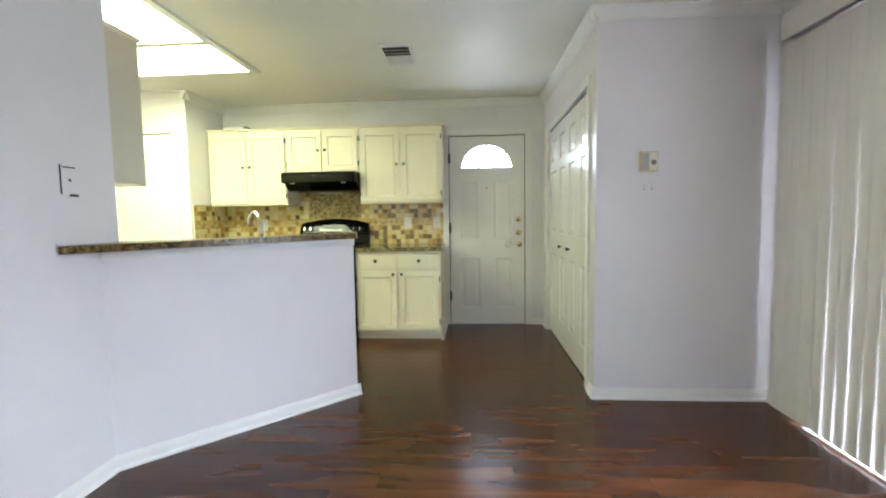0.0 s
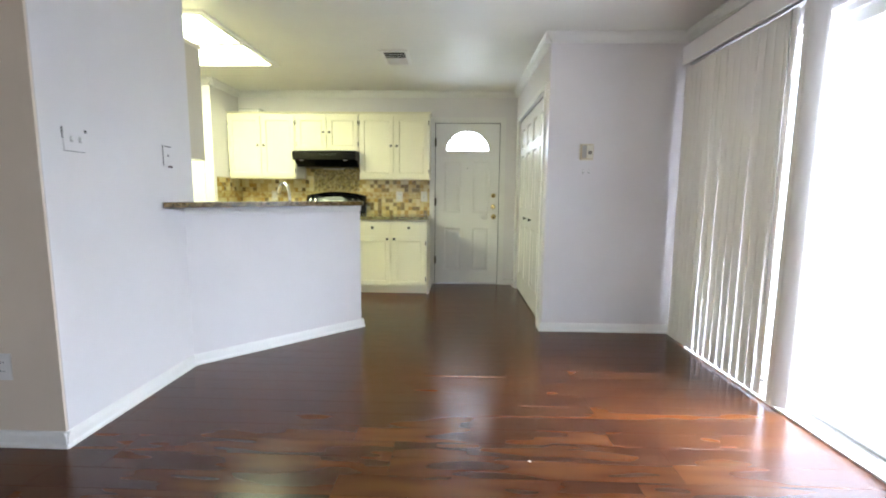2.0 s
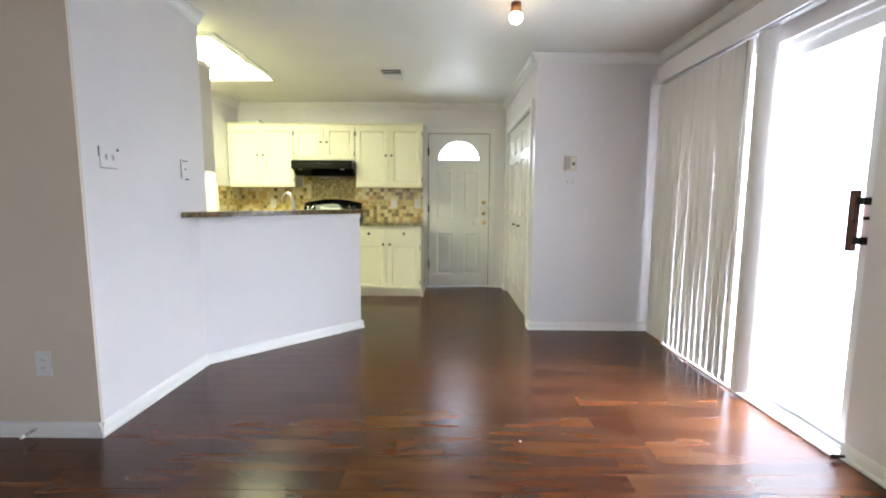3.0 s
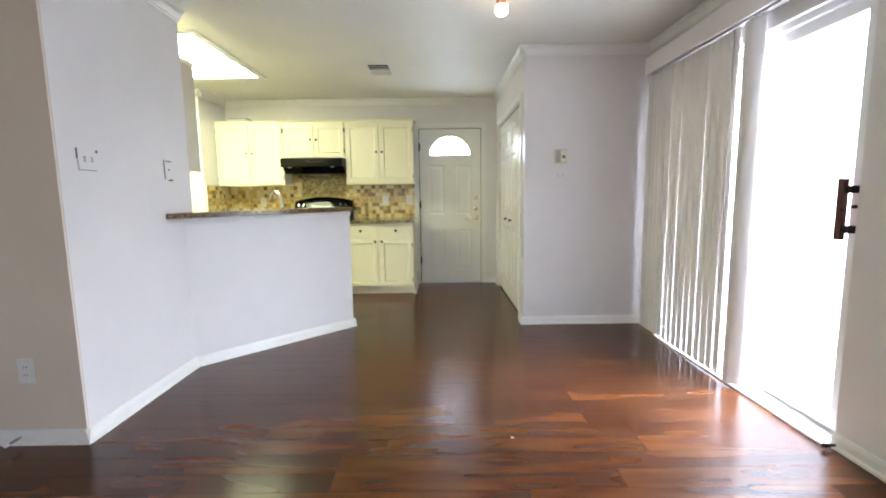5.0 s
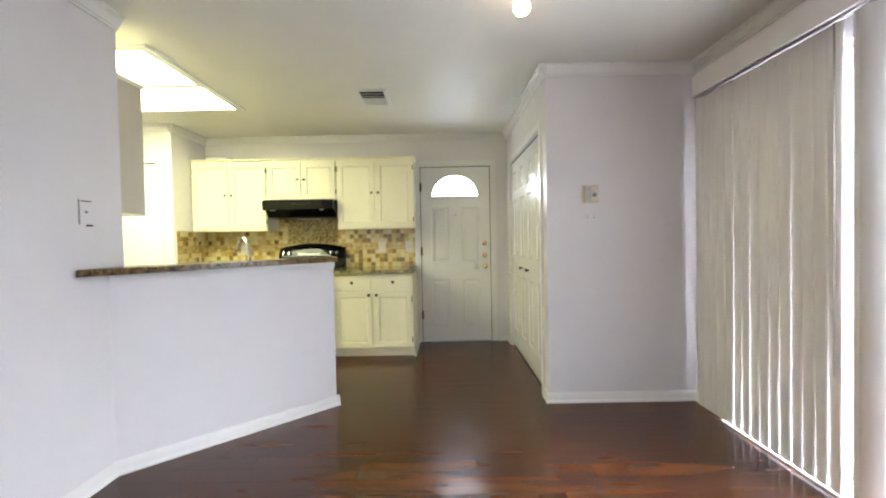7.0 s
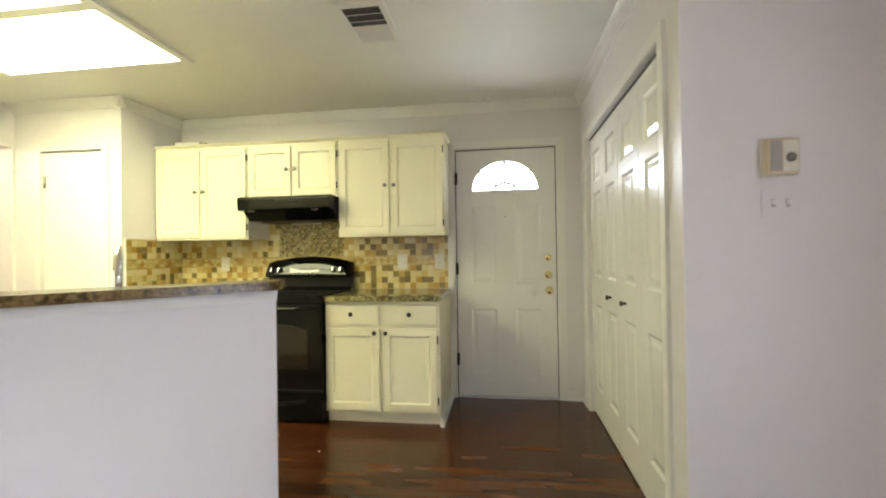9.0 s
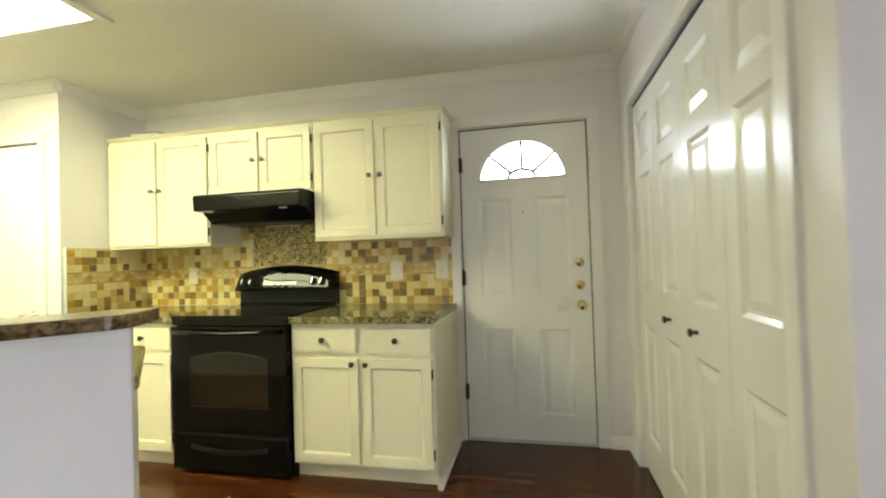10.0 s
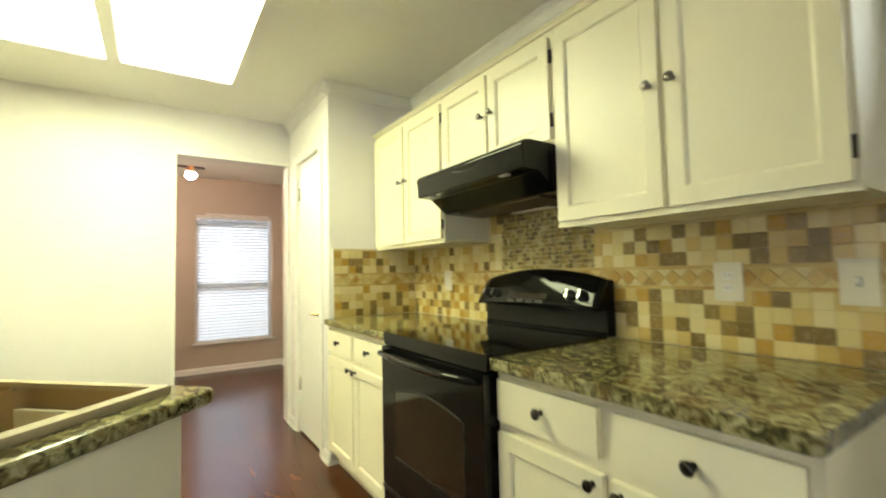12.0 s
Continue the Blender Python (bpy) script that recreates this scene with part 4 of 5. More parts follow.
# ---- range ----
def kitchen_range():
    x0, w, front, dp = -1.872, 0.754, 4.125, 0.66
    r = thing("range", pose(x0, front, 0), "black freestanding electric range with a glass cooktop", "range")
    part("body", rounded(boxes((0.002, 0.03, 0.03, w - 0.002, dp, 0.880)), 0.003, 1), BLACK, r)
    for x in (0.04, w - 0.08):
        for y in (0.08, dp - 0.1):
            part("foot", lathe([(0, 0.018), (0.04, 0.014)], "z", 10, (x + 0.02, y, 0)), BLACK_MATT, r)
    part("cooktop", rounded(boxes((0, -0.008, 0.884, w, dp - 0.05, 0.912)), 0.008, 3), BLACK_GLASS, r, "black glass cooktop")
    part("front_trim", rounded(boxes((0.004, -0.006, 0.856, w - 0.004, 0.03, 0.883)), 0.004, 2), BLACK, r)
    # oven door with an arched window
    door = part("oven_door", rounded(boxes((0.006, -0.018, 0.246, w - 0.006, 0.028, 0.850)), 0.008, 3), BLACK, r, "glossy black oven door")
    ax0, ax1, az0, az1 = 0.135, w - 0.115, 0.395, 0.668
    pts = [(ax0, az0), (ax1, az0), (ax1, az1)] + [(ax1 - (ax1 - ax0) * k / 14, az1 + 0.036 * math.sin(math.pi * k / 14)) for k in range(1, 14)] + [(ax0, az1)]
    bm = bmesh.new()
    fr = [bm.verts.new((x, -0.0205, z)) for x, z in pts]
    bk = [bm.verts.new((x, -0.017, z)) for x, z in pts]
    bm.faces.new(fr)
    bm.faces.new(bk[::-1])
    for k in range(len(pts)):
        bm.faces.new((fr[k], fr[(k + 1) % len(pts)], bk[(k + 1) % len(pts)], bk[k]))
    bmesh.ops.recalc_face_normals(bm, faces=bm.faces[:])
    part("oven_window", bm, OVEN_WINDOW, door, "dark arched oven window")
    bm = bmesh.new()
    ring = [(x, -0.0195, z) for x, z in pts]
    tube(bm, ring + ring[:2], 0.0032, 6)
    part("window_trim", bm, BLACK_MATT, door)
    bm = bmesh.new()
    tube(bm, [(0.03, -0.018, 0.822), (0.05, -0.048, 0.826), (0.20, -0.058, 0.820), (w / 2, -0.062, 0.816), (w - 0.20, -0.058, 0.820), (w - 0.05, -0.048, 0.826), (w - 0.03, -0.018, 0.822)], [0.012, 0.013, 0.013, 0.013, 0.013, 0.013, 0.012], 12)
    part("door_handle", bm, BLACK, door)
    dr = part("storage_drawer", rounded(boxes((0.006, -0.014, 0.030, w - 0.006, 0.028, 0.226)), 0.008, 3), BLACK, r)
    part("drawer_lip", rounded(boxes((0.008, -0.022, 0.2265, w - 0.008, 0.02, 0.240)), 0.003, 2), BLACK_MATT, dr)
    bm = bmesh.new()
    n = 16
    for k in range(n):
        pa, pb = [(0.13 + (w - 0.26) * q / n) for q in (k, k + 1)]
        za, zb = [0.150 - 0.024 * math.sin(math.pi * q / n) for q in (k, k + 1)]
        vs = box(bm, pa, -0.021, 0, pb, -0.0142, 0.026)
        for v in vs:
            v.co.z += za if abs(v.co.x - pa) < 1e-6 else zb
    bmesh.ops.remove_doubles(bm, verts=bm.verts[:], dist=1e-5)
    part("drawer_grip", bm, BLACK_MATT, dr, "curved grey-black drawer grip")
    # backguard
    bg = part("backguard", rounded(boxes((0.0, dp - 0.048, 0.905, w, dp + 0.002, 1.015)), 0.004, 2), BLACK_MATT, r)
    part("vent_strip", rounded(boxes((0.0, dp - 0.056, 0.914, w, dp - 0.049, 0.926)), 0.002, 1), BLACK_GLASS, bg)
    top = [(w * k / 18, 1.125 + 0.052 * math.sin(math.pi * k / 18) ** 0.8) for k in range(19)]
    bm = bmesh.new()
    bow = []                          # rows of the front, bulging outwards between foot and top
    for step in range(7):
        u = step / 6
        bow.append([bm.verts.new((x, dp - 0.108 + 0.066 * u - 0.006 * math.sin(math.pi * u), 1.012 + (z - 1.012) * u)) for x, z in top])
    lo_f, hi_f = bow[0], bow[-1]
    hi_m = [bm.verts.new((x, dp - 0.032, z + 0.008)) for x, z in top]
    hi_b = [bm.verts.new((x, dp + 0.002, z + 0.006)) for x, z in top]
    lo_b = [bm.verts.new((x, dp + 0.002, 1.012)) for x, _ in top]
    for a, b in [*zip(bow, bow[1:]), (hi_f, hi_m), (hi_m, hi_b), (hi_b, lo_b), (lo_b, lo_f)]:
        for k in range(18):
            bm.faces.new((a[k], a[k + 1], b[k + 1], b[k])).smooth = a in bow and b in bow
    for k in (0, 18):
        bm.faces.new([row[k] for row in bow] + [hi_m[k], hi_b[k], lo_b[k]])
    bmesh.ops.recalc_face_normals(bm, faces=bm.faces[:])
    panel = part("control_panel", bm, BLACK_GLASS, r, "curved glossy black control panel")
    tilt = pose(0, dp - 0.0872, 1.068, -24.5)
    for x in (0.060, 0.125, w - 0.150, w - 0.085):
        k = part("control_knob", lathe([(0, 0.026), (-0.006, 0.026), (-0.010, 0.021), (-0.026, 0.018), (-0.028, 0.001)], "y", 18), BLACK_MATT, panel, m=pose(x, dp - 0.0855, 1.068, -24.5))
        part("knob_pointer", boxes((-0.003, -0.031, -0.018, 0.003, -0.0275, 0.018)), CHROME, k)
    part("display", boxes((w / 2 - 0.16, -0.0035, -0.022, w / 2 + 0.10, -0.001, 0.032)), OVEN_WINDOW, panel, m=tilt)
    for q in range(4):
        part("button", soft_box(w / 2 - 0.145 + 0.062 * q, -0.005, -0.040, w / 2 - 0.105 + 0.062 * q, -0.0015, -0.028, 0.001, 1), BLACK_MATT, panel, m=tilt)
    part("badge", lathe([(0, 0.007), (-0.003, 0.006)], "y", 12, (0.016, -0.0145, 0.205)), CHROME, dr)
    return r


kitchen_range()


def range_hood():
    x0, w, front = -1.898, 0.752, 4.325
    h = thing("range_hood", pose(x0, front, 1.50), "black under-cabinet range hood above the range", "range hood")
    dp = NORTH - front - 0.012
    bm = bmesh.new()
    # side profile: upright front lip, sloped belly, flat back
    prof = [(0.008, 0.050), (0.006, 0.062), (0.0, 0.138), (0.012, 0.154), (0.042, 0.160), (dp, 0.160), (dp, -0.015), (dp - 0.05, -0.030), (0.17, -0.022), (0.085, 0.046)]
    ra = [bm.verts.new((0, y, z)) for y, z in prof]
    rb = [bm.verts.new((w, y, z)) for y, z in prof]
    n = len(prof)
    bm.faces.new(ra[::-1])
    bm.faces.new(rb)
    for k in range(n):
        bm.faces.new((ra[k], ra[(k + 1) % n], rb[(k + 1) % n], rb[k]))
    bmesh.ops.recalc_face_normals(bm, faces=bm.faces[:])
    part("canopy", rounded(bm, 0.004, 2), BLACK, h)
    bm = bmesh.new()
    tube(bm, [(w * 0.42, 0.0015, 0.120), (w * 0.50, 0.001, 0.108), (w * 0.60, 0.001, 0.106), (w * 0.70, 0.0015, 0.118)], 0.003, 8)
    part("front_line", bm, BLACK_MATT, h)
    for x in (0.08, w - 0.15):
        part("rocker_switch", soft_box(x, 0.020, 0.043, x + 0.045, 0.040, 0.0495, 0.002, 1), SLOT_GREY, h, "small pale switch")
    # filter in a darker brown than the other metal
    part("filter", boxes((0.10, 0.19, -0.030, w - 0.10, dp - 0.07, -0.022)), DARK_FILTER, h, "dark brown metal filter")
    part("lamp_lens", soft_box(0.25, dp - 0.062, -0.036, w - 0.25, dp - 0.02, -0.0255, 0.003, 1), IVORY, h)


range_hood()


# ---- ceiling fixtures ----
def kitchen_light():
    l = thing("ceiling_light", pose(LX0, LY0, H), "large fluorescent ceiling light with two glowing diffusers", "ceiling light")
    w, d = LX1 - LX0, LY1 - LY0
    part("frame", rounded(boxes((-0.045, -0.045, -0.020, w + 0.045, 0.012, -0.001), (-0.045, d - 0.012, -0.020, w + 0.045, d + 0.045, -0.001), (-0.045, 0.012, -0.020, 0.012, d - 0.012, -0.001), (w - 0.012, 0.012, -0.020, w + 0.045, d - 0.012, -0.001),
         (0.012, d * 0.49 - 0.012, -0.020, w - 0.012, d * 0.49 + 0.055, -0.001)), 0.004, 1), TRIM, l, "white wooden frame with a centre bar")
    for y0, y1 in ((0.013, d * 0.49 - 0.013), (d * 0.49 + 0.056, d - 0.013)):
        part("diffuser", boxes((0.013, y0, -0.004, w - 0.013, y1, 0.002)), GLOW, l, "glowing warm white diffuser")
    part("housing", boxes((0.001, 0.001, 0.09, w - 0.001, d - 0.001, 0.099)), WHITE_PLASTIC, l)


kitchen_light()

vt = thing("ceiling_vent", pose(-0.65, 3.245, H), "white metal ceiling air vent, white louvres over a dark backing sheet", "vent")
part("frame", rounded(boxes((-0.02, -0.02, -0.010, 0.24, 0.012, -0.001), (-0.02, 0.368, -0.010, 0.24, 0.40, -0.001), (-0.02, 0.012, -0.010, 0.012, 0.368, -0.001), (0.208, 0.012, -0.010, 0.24, 0.368, -0.001)), 0.003, 1), TRIM, vt)
# near-black sheet stands in for the unlit duct
part("backing", boxes((0.012, 0.012, -0.003, 0.208, 0.368, -0.001)), SOCKET, vt)
sm = boxes((0.0, -0.0012, -0.014, 0.194, 0.0012, 0.0))
sme = bpy.data.meshes.new("slat")
sm.to_mesh(sme)
sm.free()
sme.materials.append(TRIM)
# near slats left out so the dark sheet reads as shade between them
for k in (0, 3, 6, 8, 9, 10, 11, 12, 13, 14, 15):
    part("slat", sme, None, vt, m=pose(0.013, 0.026 + 0.0218 * k, -0.0035, -62 if k < 8 else 48))


def spot_track(at, heads, way, drop, label, bulb, r=0.040, bar_on=True):
    """Spot heads under a bar or canopy at the ceiling; way: the bar's direction in degrees."""
    t = thing("track_light" if bar_on else "ceiling_spot", pose(*at, 0, 0, way), label, "track light" if bar_on else "spot light")
    a, b = min(heads) - 0.12, max(heads) + 0.12
    if bar_on:
        part("bar", soft_box(a, -0.014, -0.020 - drop, b, 0.014, -drop - 0.001, 0.003), BRONZE, t)
        part("canopy", lathe([(-0.001, 0.055), (-0.018, 0.05), (-0.022, 0.01), (-drop - 0.002, 0.008)], "z", 18, ((a + b) / 2, 0, 0)), BRONZE, t)
    for x in heads:
        hd = part("spot_head", lathe([(-drop - 0.001, r * 0.75), (-drop - 0.045, r * 0.82), (-drop - 0.062, r * 0.95), (-drop - 0.064, r * 0.7)], "z", 20, (x, 0, 0)), COPPER, t, "copper spot head")
        part("bulb", lathe([(-drop - 0.060, r * 0.75), (-drop - 0.080, r), (-drop - 0.100, r * 0.98), (-drop - 0.118, r * 0.7), (-drop - 0.126, r * 0.3), (-drop - 0.127, 0.001)], "z", 20, (x, 0, 0)), bulb, hd, "lit warm bulb")
    return t


spot_track((0.446, 1.857, H), (0.0,), 90, 0.0, "small ceiling spot with a copper head and lit bulb", BULB, 0.042, False)
spot_track((-4.71, 3.507, H), (0.0, -0.5), 90, 0.20, "dark hanging track light with lit spots", BULB_BACK)


# ---- plates on walls ----
def cover_plate(name, m, w, h, kind_of, label, mat=IVORY):
    """A wall plate in the local xz plane facing -y. kind_of: outlet, switches or blank."""
    p = thing(name, m, label, name.replace("_", " "))
    part("plate", rounded(boxes((-w / 2, -0.006, -h / 2, w / 2, -0.0005, h / 2)), 0.002, 2), mat, p)
    if kind_of == "outlet":
        for z in (-0.02, 0.02):
            part("socket", rounded(boxes((-0.016, -0.0078, z - 0.013, 0.016, -0.0061, z + 0.013)), 0.002, 1), WHITE_PLASTIC, p)
            for x in (-0.007, 0.007):
                part("slot", boxes((x - 0.0012, -0.0084, z - 0.004, x + 0.0012, -0.0079, z + 0.006)), SOCKET, p)
    if kind_of.startswith("switch"):
        n = int(kind_of[-1])
        for k in range(n):
            x = (k - (n - 1) / 2) * 0.046
            part("toggle", soft_box(x - 0.005, -0.016, -0.004, x + 0.005, -0.0062, 0.010, 0.0015, 1), WHITE_PLASTIC, p)
            part("toggle_slot", boxes((x - 0.007, -0.0066, -0.014, x + 0.007, -0.0061, 0.014)), SLOT_GREY, p)
    return p


by = NORTH - 0.0115
cover_plate("outlet", pose(-0.692, by, 1.128), 0.085, 0.125, "outlet", "ivory double outlet on the tiled backsplash")
cover_plate("light_switch", pose(-0.376, by, 1.130), 0.082, 0.125, "switch1", "ivory light switch on the tiled backsplash")
cover_plate("outlet", pose(-2.312, by, 1.126), 0.076, 0.122, "outlet", "ivory double outlet in the tiled corner")
sp = cover_plate("light_switch", pose(FULL_X, 1.150, 1.386, 0, 0, 90), 0.122, 0.105, "switch2", "white double switch plate, painted over, dark gaps round it", WALL)
part("gap", boxes((-0.066, -0.003, 0.0, -0.061, -0.0005, 0.050)), SOCKET, sp, "dark gap in the plaster")
part("gap", boxes((0.050, -0.0075, 0.034, 0.062, -0.0062, 0.048)), SOCKET, sp, "dark chip")
part("gap", boxes((-0.058, -0.003, -0.056, 0.050, -0.0005, -0.0535)), SOCKET, sp)
pj = cover_plate("phone_jack", pose(FULL_X, 1.792, 1.370, 0, 0, 90), 0.072, 0.125, "blank", "white phone jack plate with dark chipped edges", WALL)
part("gap", boxes((-0.040, -0.003, -0.060, -0.0365, -0.0005, 0.062)), SOCKET, pj)
part("gap", boxes((0.0, -0.0075, -0.070, 0.036, -0.0006, -0.060)), plain("red_brown_chip", (0.06, 0.02, 0.02), 0.6), pj)
part("gap", boxes((-0.030, -0.0072, 0.050, 0.030, -0.0062, 0.056)), SOCKET, pj)
part("jack", boxes((-0.006, -0.0072, -0.006, 0.006, -0.0062, 0.006)), SOCKET, pj)
cover_plate("outlet", pose(-1.962, LIVING_Y, 0.372), 0.076, 0.122, "outlet", "white double outlet on the tan wall", WHITE_PLASTIC)
cover_plate("light_switch", pose(1.100, PILLAR_Y, 1.350), 0.116, 0.094, "switch2", "white double switch plate below the thermostat", WALL)

th = thing("thermostat", pose(1.096, PILLAR_Y, 1.507), "beige box thermostat with a grey dial", "thermostat")
part("back_plate", soft_box(-0.054, -0.010, -0.066, 0.054, -0.0005, 0.066, 0.003), IVORY, th)
part("cover", soft_box(-0.049, -0.036, -0.060, 0.049, -0.0105, 0.060, 0.006, 3), plain("tan_plastic", (0.60, 0.50, 0.34), 0.4), th)
grille = part("grille", soft_box(-0.042, -0.0385, -0.050, -0.006, -0.0362, 0.050, 0.001), plain("grey_beige_plastic", (0.40, 0.36, 0.32), 0.4), th, "ribbed grey grille")
for k in range(9):
    part("rib", boxes((-0.040, -0.0405, -0.045 + 0.0105 * k, -0.008, -0.0386, -0.040 + 0.0105 * k)), SLOT_GREY, grille)
part("face", soft_box(-0.003, -0.0385, -0.052, 0.044, -0.0362, 0.052, 0.001), IVORY, th)
part("dial", lathe([(0, 0.016), (-0.005, 0.015), (-0.007, 0.006)], "y", 16, (0.021, -0.0386, -0.006)), PEWTER, th)

# door stops and crumbs
ds = thing("door_stop", pose(-2.02, LIVING_Y - 0.014, 0.040), "white spring door stop on the baseboard", "door stop")
bm = bmesh.new()
tube(bm, [(0.006 * math.cos(k * 0.9), -0.002 - k * 0.0013, 0.006 * math.sin(k * 0.9)) for k in range(50)], 0.0016, 5)
part("spring", bm, CHROME, ds)
part("tip", lathe([(-0.066, 0.008), (-0.080, 0.009), (-0.084, 0.006)], "y", 10), WHITE_PLASTIC, ds)
ds2 = thing("door_stop", pose(EAST - 0.023, S0 - 0.03, 0.022), "small black rubber door stop by the patio door", "door stop")
part("tip", lathe([(0, 0.007), (-0.03, 0.008), (-0.045, 0.012), (-0.055, 0.009)], "x", 10), BLACK_MATT, ds2)

# paper plates left on the wall cabinets
pp = thing("paper_tray", pose(-2.55, 4.63, 2.1115), "thin white tray lying on the wall cabinet", "tray")
part("tray", rounded(boxes((-0.085, -0.10, 0, 0.085, 0.10, 0.008), (-0.095, -0.11, 0.008, 0.095, 0.11, 0.014)), 0.003, 1), WHITE_PLASTIC, pp)
part("rod", lathe([(-0.10, 0.004), (0.10, 0.004)], "x", 8, (0, -0.03, 0.022)), STEEL, pp)

# paint flecks left on the floor
rng = random.Random(21)
for fx, fy in ((-0.98, 3.72), (-1.35, 3.92), (0.38, 0.95)):
    bm = bmesh.new()
    n = 6
    prism(bm, [((0.005 + rng.uniform(0, 0.003)) * math.cos(math.tau * k / n), (0.003 + rng.uniform(0, 0.002)) * math.sin(math.tau * k / n)) for k in range(n)], 0.0002, 0.0022)
    ob = tagged(part("paint_fleck", bm, WHITE_PLASTIC), "small white paint fleck on the floor", "debris", "paint flecks")
    ob.matrix_basis = pose(fx, fy, 0, 0, 0, rng.uniform(0, 180))

# flat white stack left on top of the wall cabinet
st = thing("paper_stack", pose(-2.60, 4.53, 2.1115, 0, 0, 4), "flat stack of white sheets on the wall cabinet", "paper stack")
part("sheets", soft_box(0.012, 0.0, 0.0, 0.222, 0.20, 0.052, 0.003), WHITE_PLASTIC, st)
part("top_sheet", soft_box(0.0, -0.006, 0.0525, 0.252, 0.206, 0.058, 0.002), SLOT_GREY, st, "grey card on top")
structure("slider_threshold", rounded(boxes((1.800, S0 + 0.002, 0.0006, EAST + 0.029, S1 - 0.002, 0.013)), 0.003, 1), VINYL, "white threshold strip of the patio door", "door sill")

# ---- outside ----
structure("ground", boxes((-60, -60, -0.30, 60, 60, -0.16)), GRASS, "lawn round the house", "ground")
structure("patio", boxes((EAST + 0.145, -1.5, -0.158, 6.0, 5.5, -0.03)), CONCRETE, "pale concrete patio outside the sliding door", "patio")
structure("patio_wall", boxes((6.0, -8, -0.158, 6.2, 9, 1.25), (5.96, -8, 1.25, 6.24, 9, 1.32)), STUCCO, "low pale stucco patio wall", "wall")
# added backdrop, keeps bright sky out of the gaps between slats
structure("blind_backdrop", boxes((-9.2, -3.0, -0.158, -9.0, 9.0, 2.3)), BACKDROP, "added grey backdrop that darkens the gaps in the window blind", "wall")
structure("porch", boxes((-1.5, NORTH + 0.145, -0.158, 2.2, 7.5, -0.03)), CONCRETE, "concrete porch at the entry", "porch")

# ---- backsplash ----
grout = structure("backsplash", boxes((ALCOVE_X + 0.009, NORTH - 0.009, 0.902, -0.283, NORTH - 0.0005, 1.345), (-1.905, NORTH - 0.009, 1.345, -1.142, NORTH - 0.0005, 1.665), (ALCOVE_X + 0.0005, PANTRY_Y + 0.03, 0.902, ALCOVE_X + 0.009, NORTH - 0.0005, 1.345)), GROUT,
                  "cream, gold and brown tumbled stone mosaic backsplash", "backsplash")


def tile_verts(w, h, t=0.0026, e=0.0014):
    """A tile lying in the xz plane, face towards -y, with eased edges."""
    pts = [(0, 0, 0), (w, 0, 0), (w, 0, h), (0, 0, h), (0, -t + e * 0.7, 0), (w, -t + e * 0.7, 0), (w, -t + e * 0.7, h), (0, -t + e * 0.7, h), (e, -t, e), (w - e, -t, e), (w - e, -t, h - e), (e, -t, h - e)]
    quads = [(0, 1, 5, 4), (1, 2, 6, 5), (2, 3, 7, 6), (3, 0, 4, 7), (4, 5, 9, 8), (5, 6, 10, 9), (6, 7, 11, 10), (7, 4, 8, 11), (8, 9, 10, 11)]
    return pts, quads


def mesh_of(name, pts, quads, mat):
    me = bpy.data.meshes.new(name)
    me.from_pydata(pts, [], quads)
    me.materials.append(mat)
    return me


TS = 0.0492                                   # tile pitch
ROWS_LOW = [0.9035 + TS * k for k in range(4)]
BAND0, BAND1 = 0.9035 + TS * 4, 0.9035 + TS * 4 + 0.083
ROWS_HIGH = [BAND1 + TS * k for k in range(3)]
tile_me = mesh_of("tile", *tile_verts(TS - 0.0014, TS - 0.0014), TILE)
joined_p, joined_q = [], []
small_p, small_q = [], []


def add_tile(store_p, store_q, m, w, h):
    pts, quads = tile_verts(w, h)
    o = len(store_p)
    store_p += [tuple(m @ Vector(p)) for p in pts]
    store_q += [tuple(i + o for i in qd) for qd in quads]


rng = random.Random(11)
nx = int((-0.283 - ALCOVE_X) / TS)
made = 0
face = NORTH - 0.0092
for z in ROWS_LOW + ROWS_HIGH:
    for k in range(nx):
        x = -0.283 - TS * (k + 1)
        if -1.80 < x + TS / 2 < -1.20 and z > BAND1 - 0.001:
            continue
        m = pose(x + 0.0007, face, z + 0.0007, 0, 0, 0)
        if (x > -1.14 or x < -1.88) and made < 300:
            part("tile", tile_me, None, grout, m=m @ pose(0, rng.uniform(0, 0.0008), 0, rng.uniform(-0.5, 0.5), 0, rng.uniform(-0.5, 0.5)))
            made += 1
        else:
            add_tile(joined_p, joined_q, m, TS - 0.0014, TS - 0.0014)
# behind the hood, above the ordinary rows
for r in range(6):
    z = ROWS_HIGH[-1] + TS * (r + 1)
    for k in range(15):
        x = -1.145 - TS * (k + 1)
        if not -1.80 < x + TS / 2 < -1.20 or z > 1.50:
            if z + TS < 1.66:
                add_tile(joined_p, joined_q, pose(x, face, z + 0.0011), TS - 0.0014, TS - 0.0014)
# fine mosaic picture behind the range
sp_ = 0.0205
for r in range(17):
    for k in range(29):
        add_tile(small_p, small_q, pose(-1.797 + sp_ * k, face, BAND1 + 0.002 + sp_ * r), sp_ - 0.0016, sp_ - 0.0016)
# side wall of the alcove
for z in ROWS_LOW + ROWS_HIGH:
    for k in range(12):
        add_tile(joined_p, joined_q, pose(ALCOVE_X + 0.0092, PANTRY_Y + 0.032 + TS * k, z + 0.0011, 0, 0, 90), TS - 0.0014, TS - 0.0014)
part("tiles", mesh_of("tiles", joined_p, joined_q, TILE_JOINED), None, grout)["kind"] = "stuff"
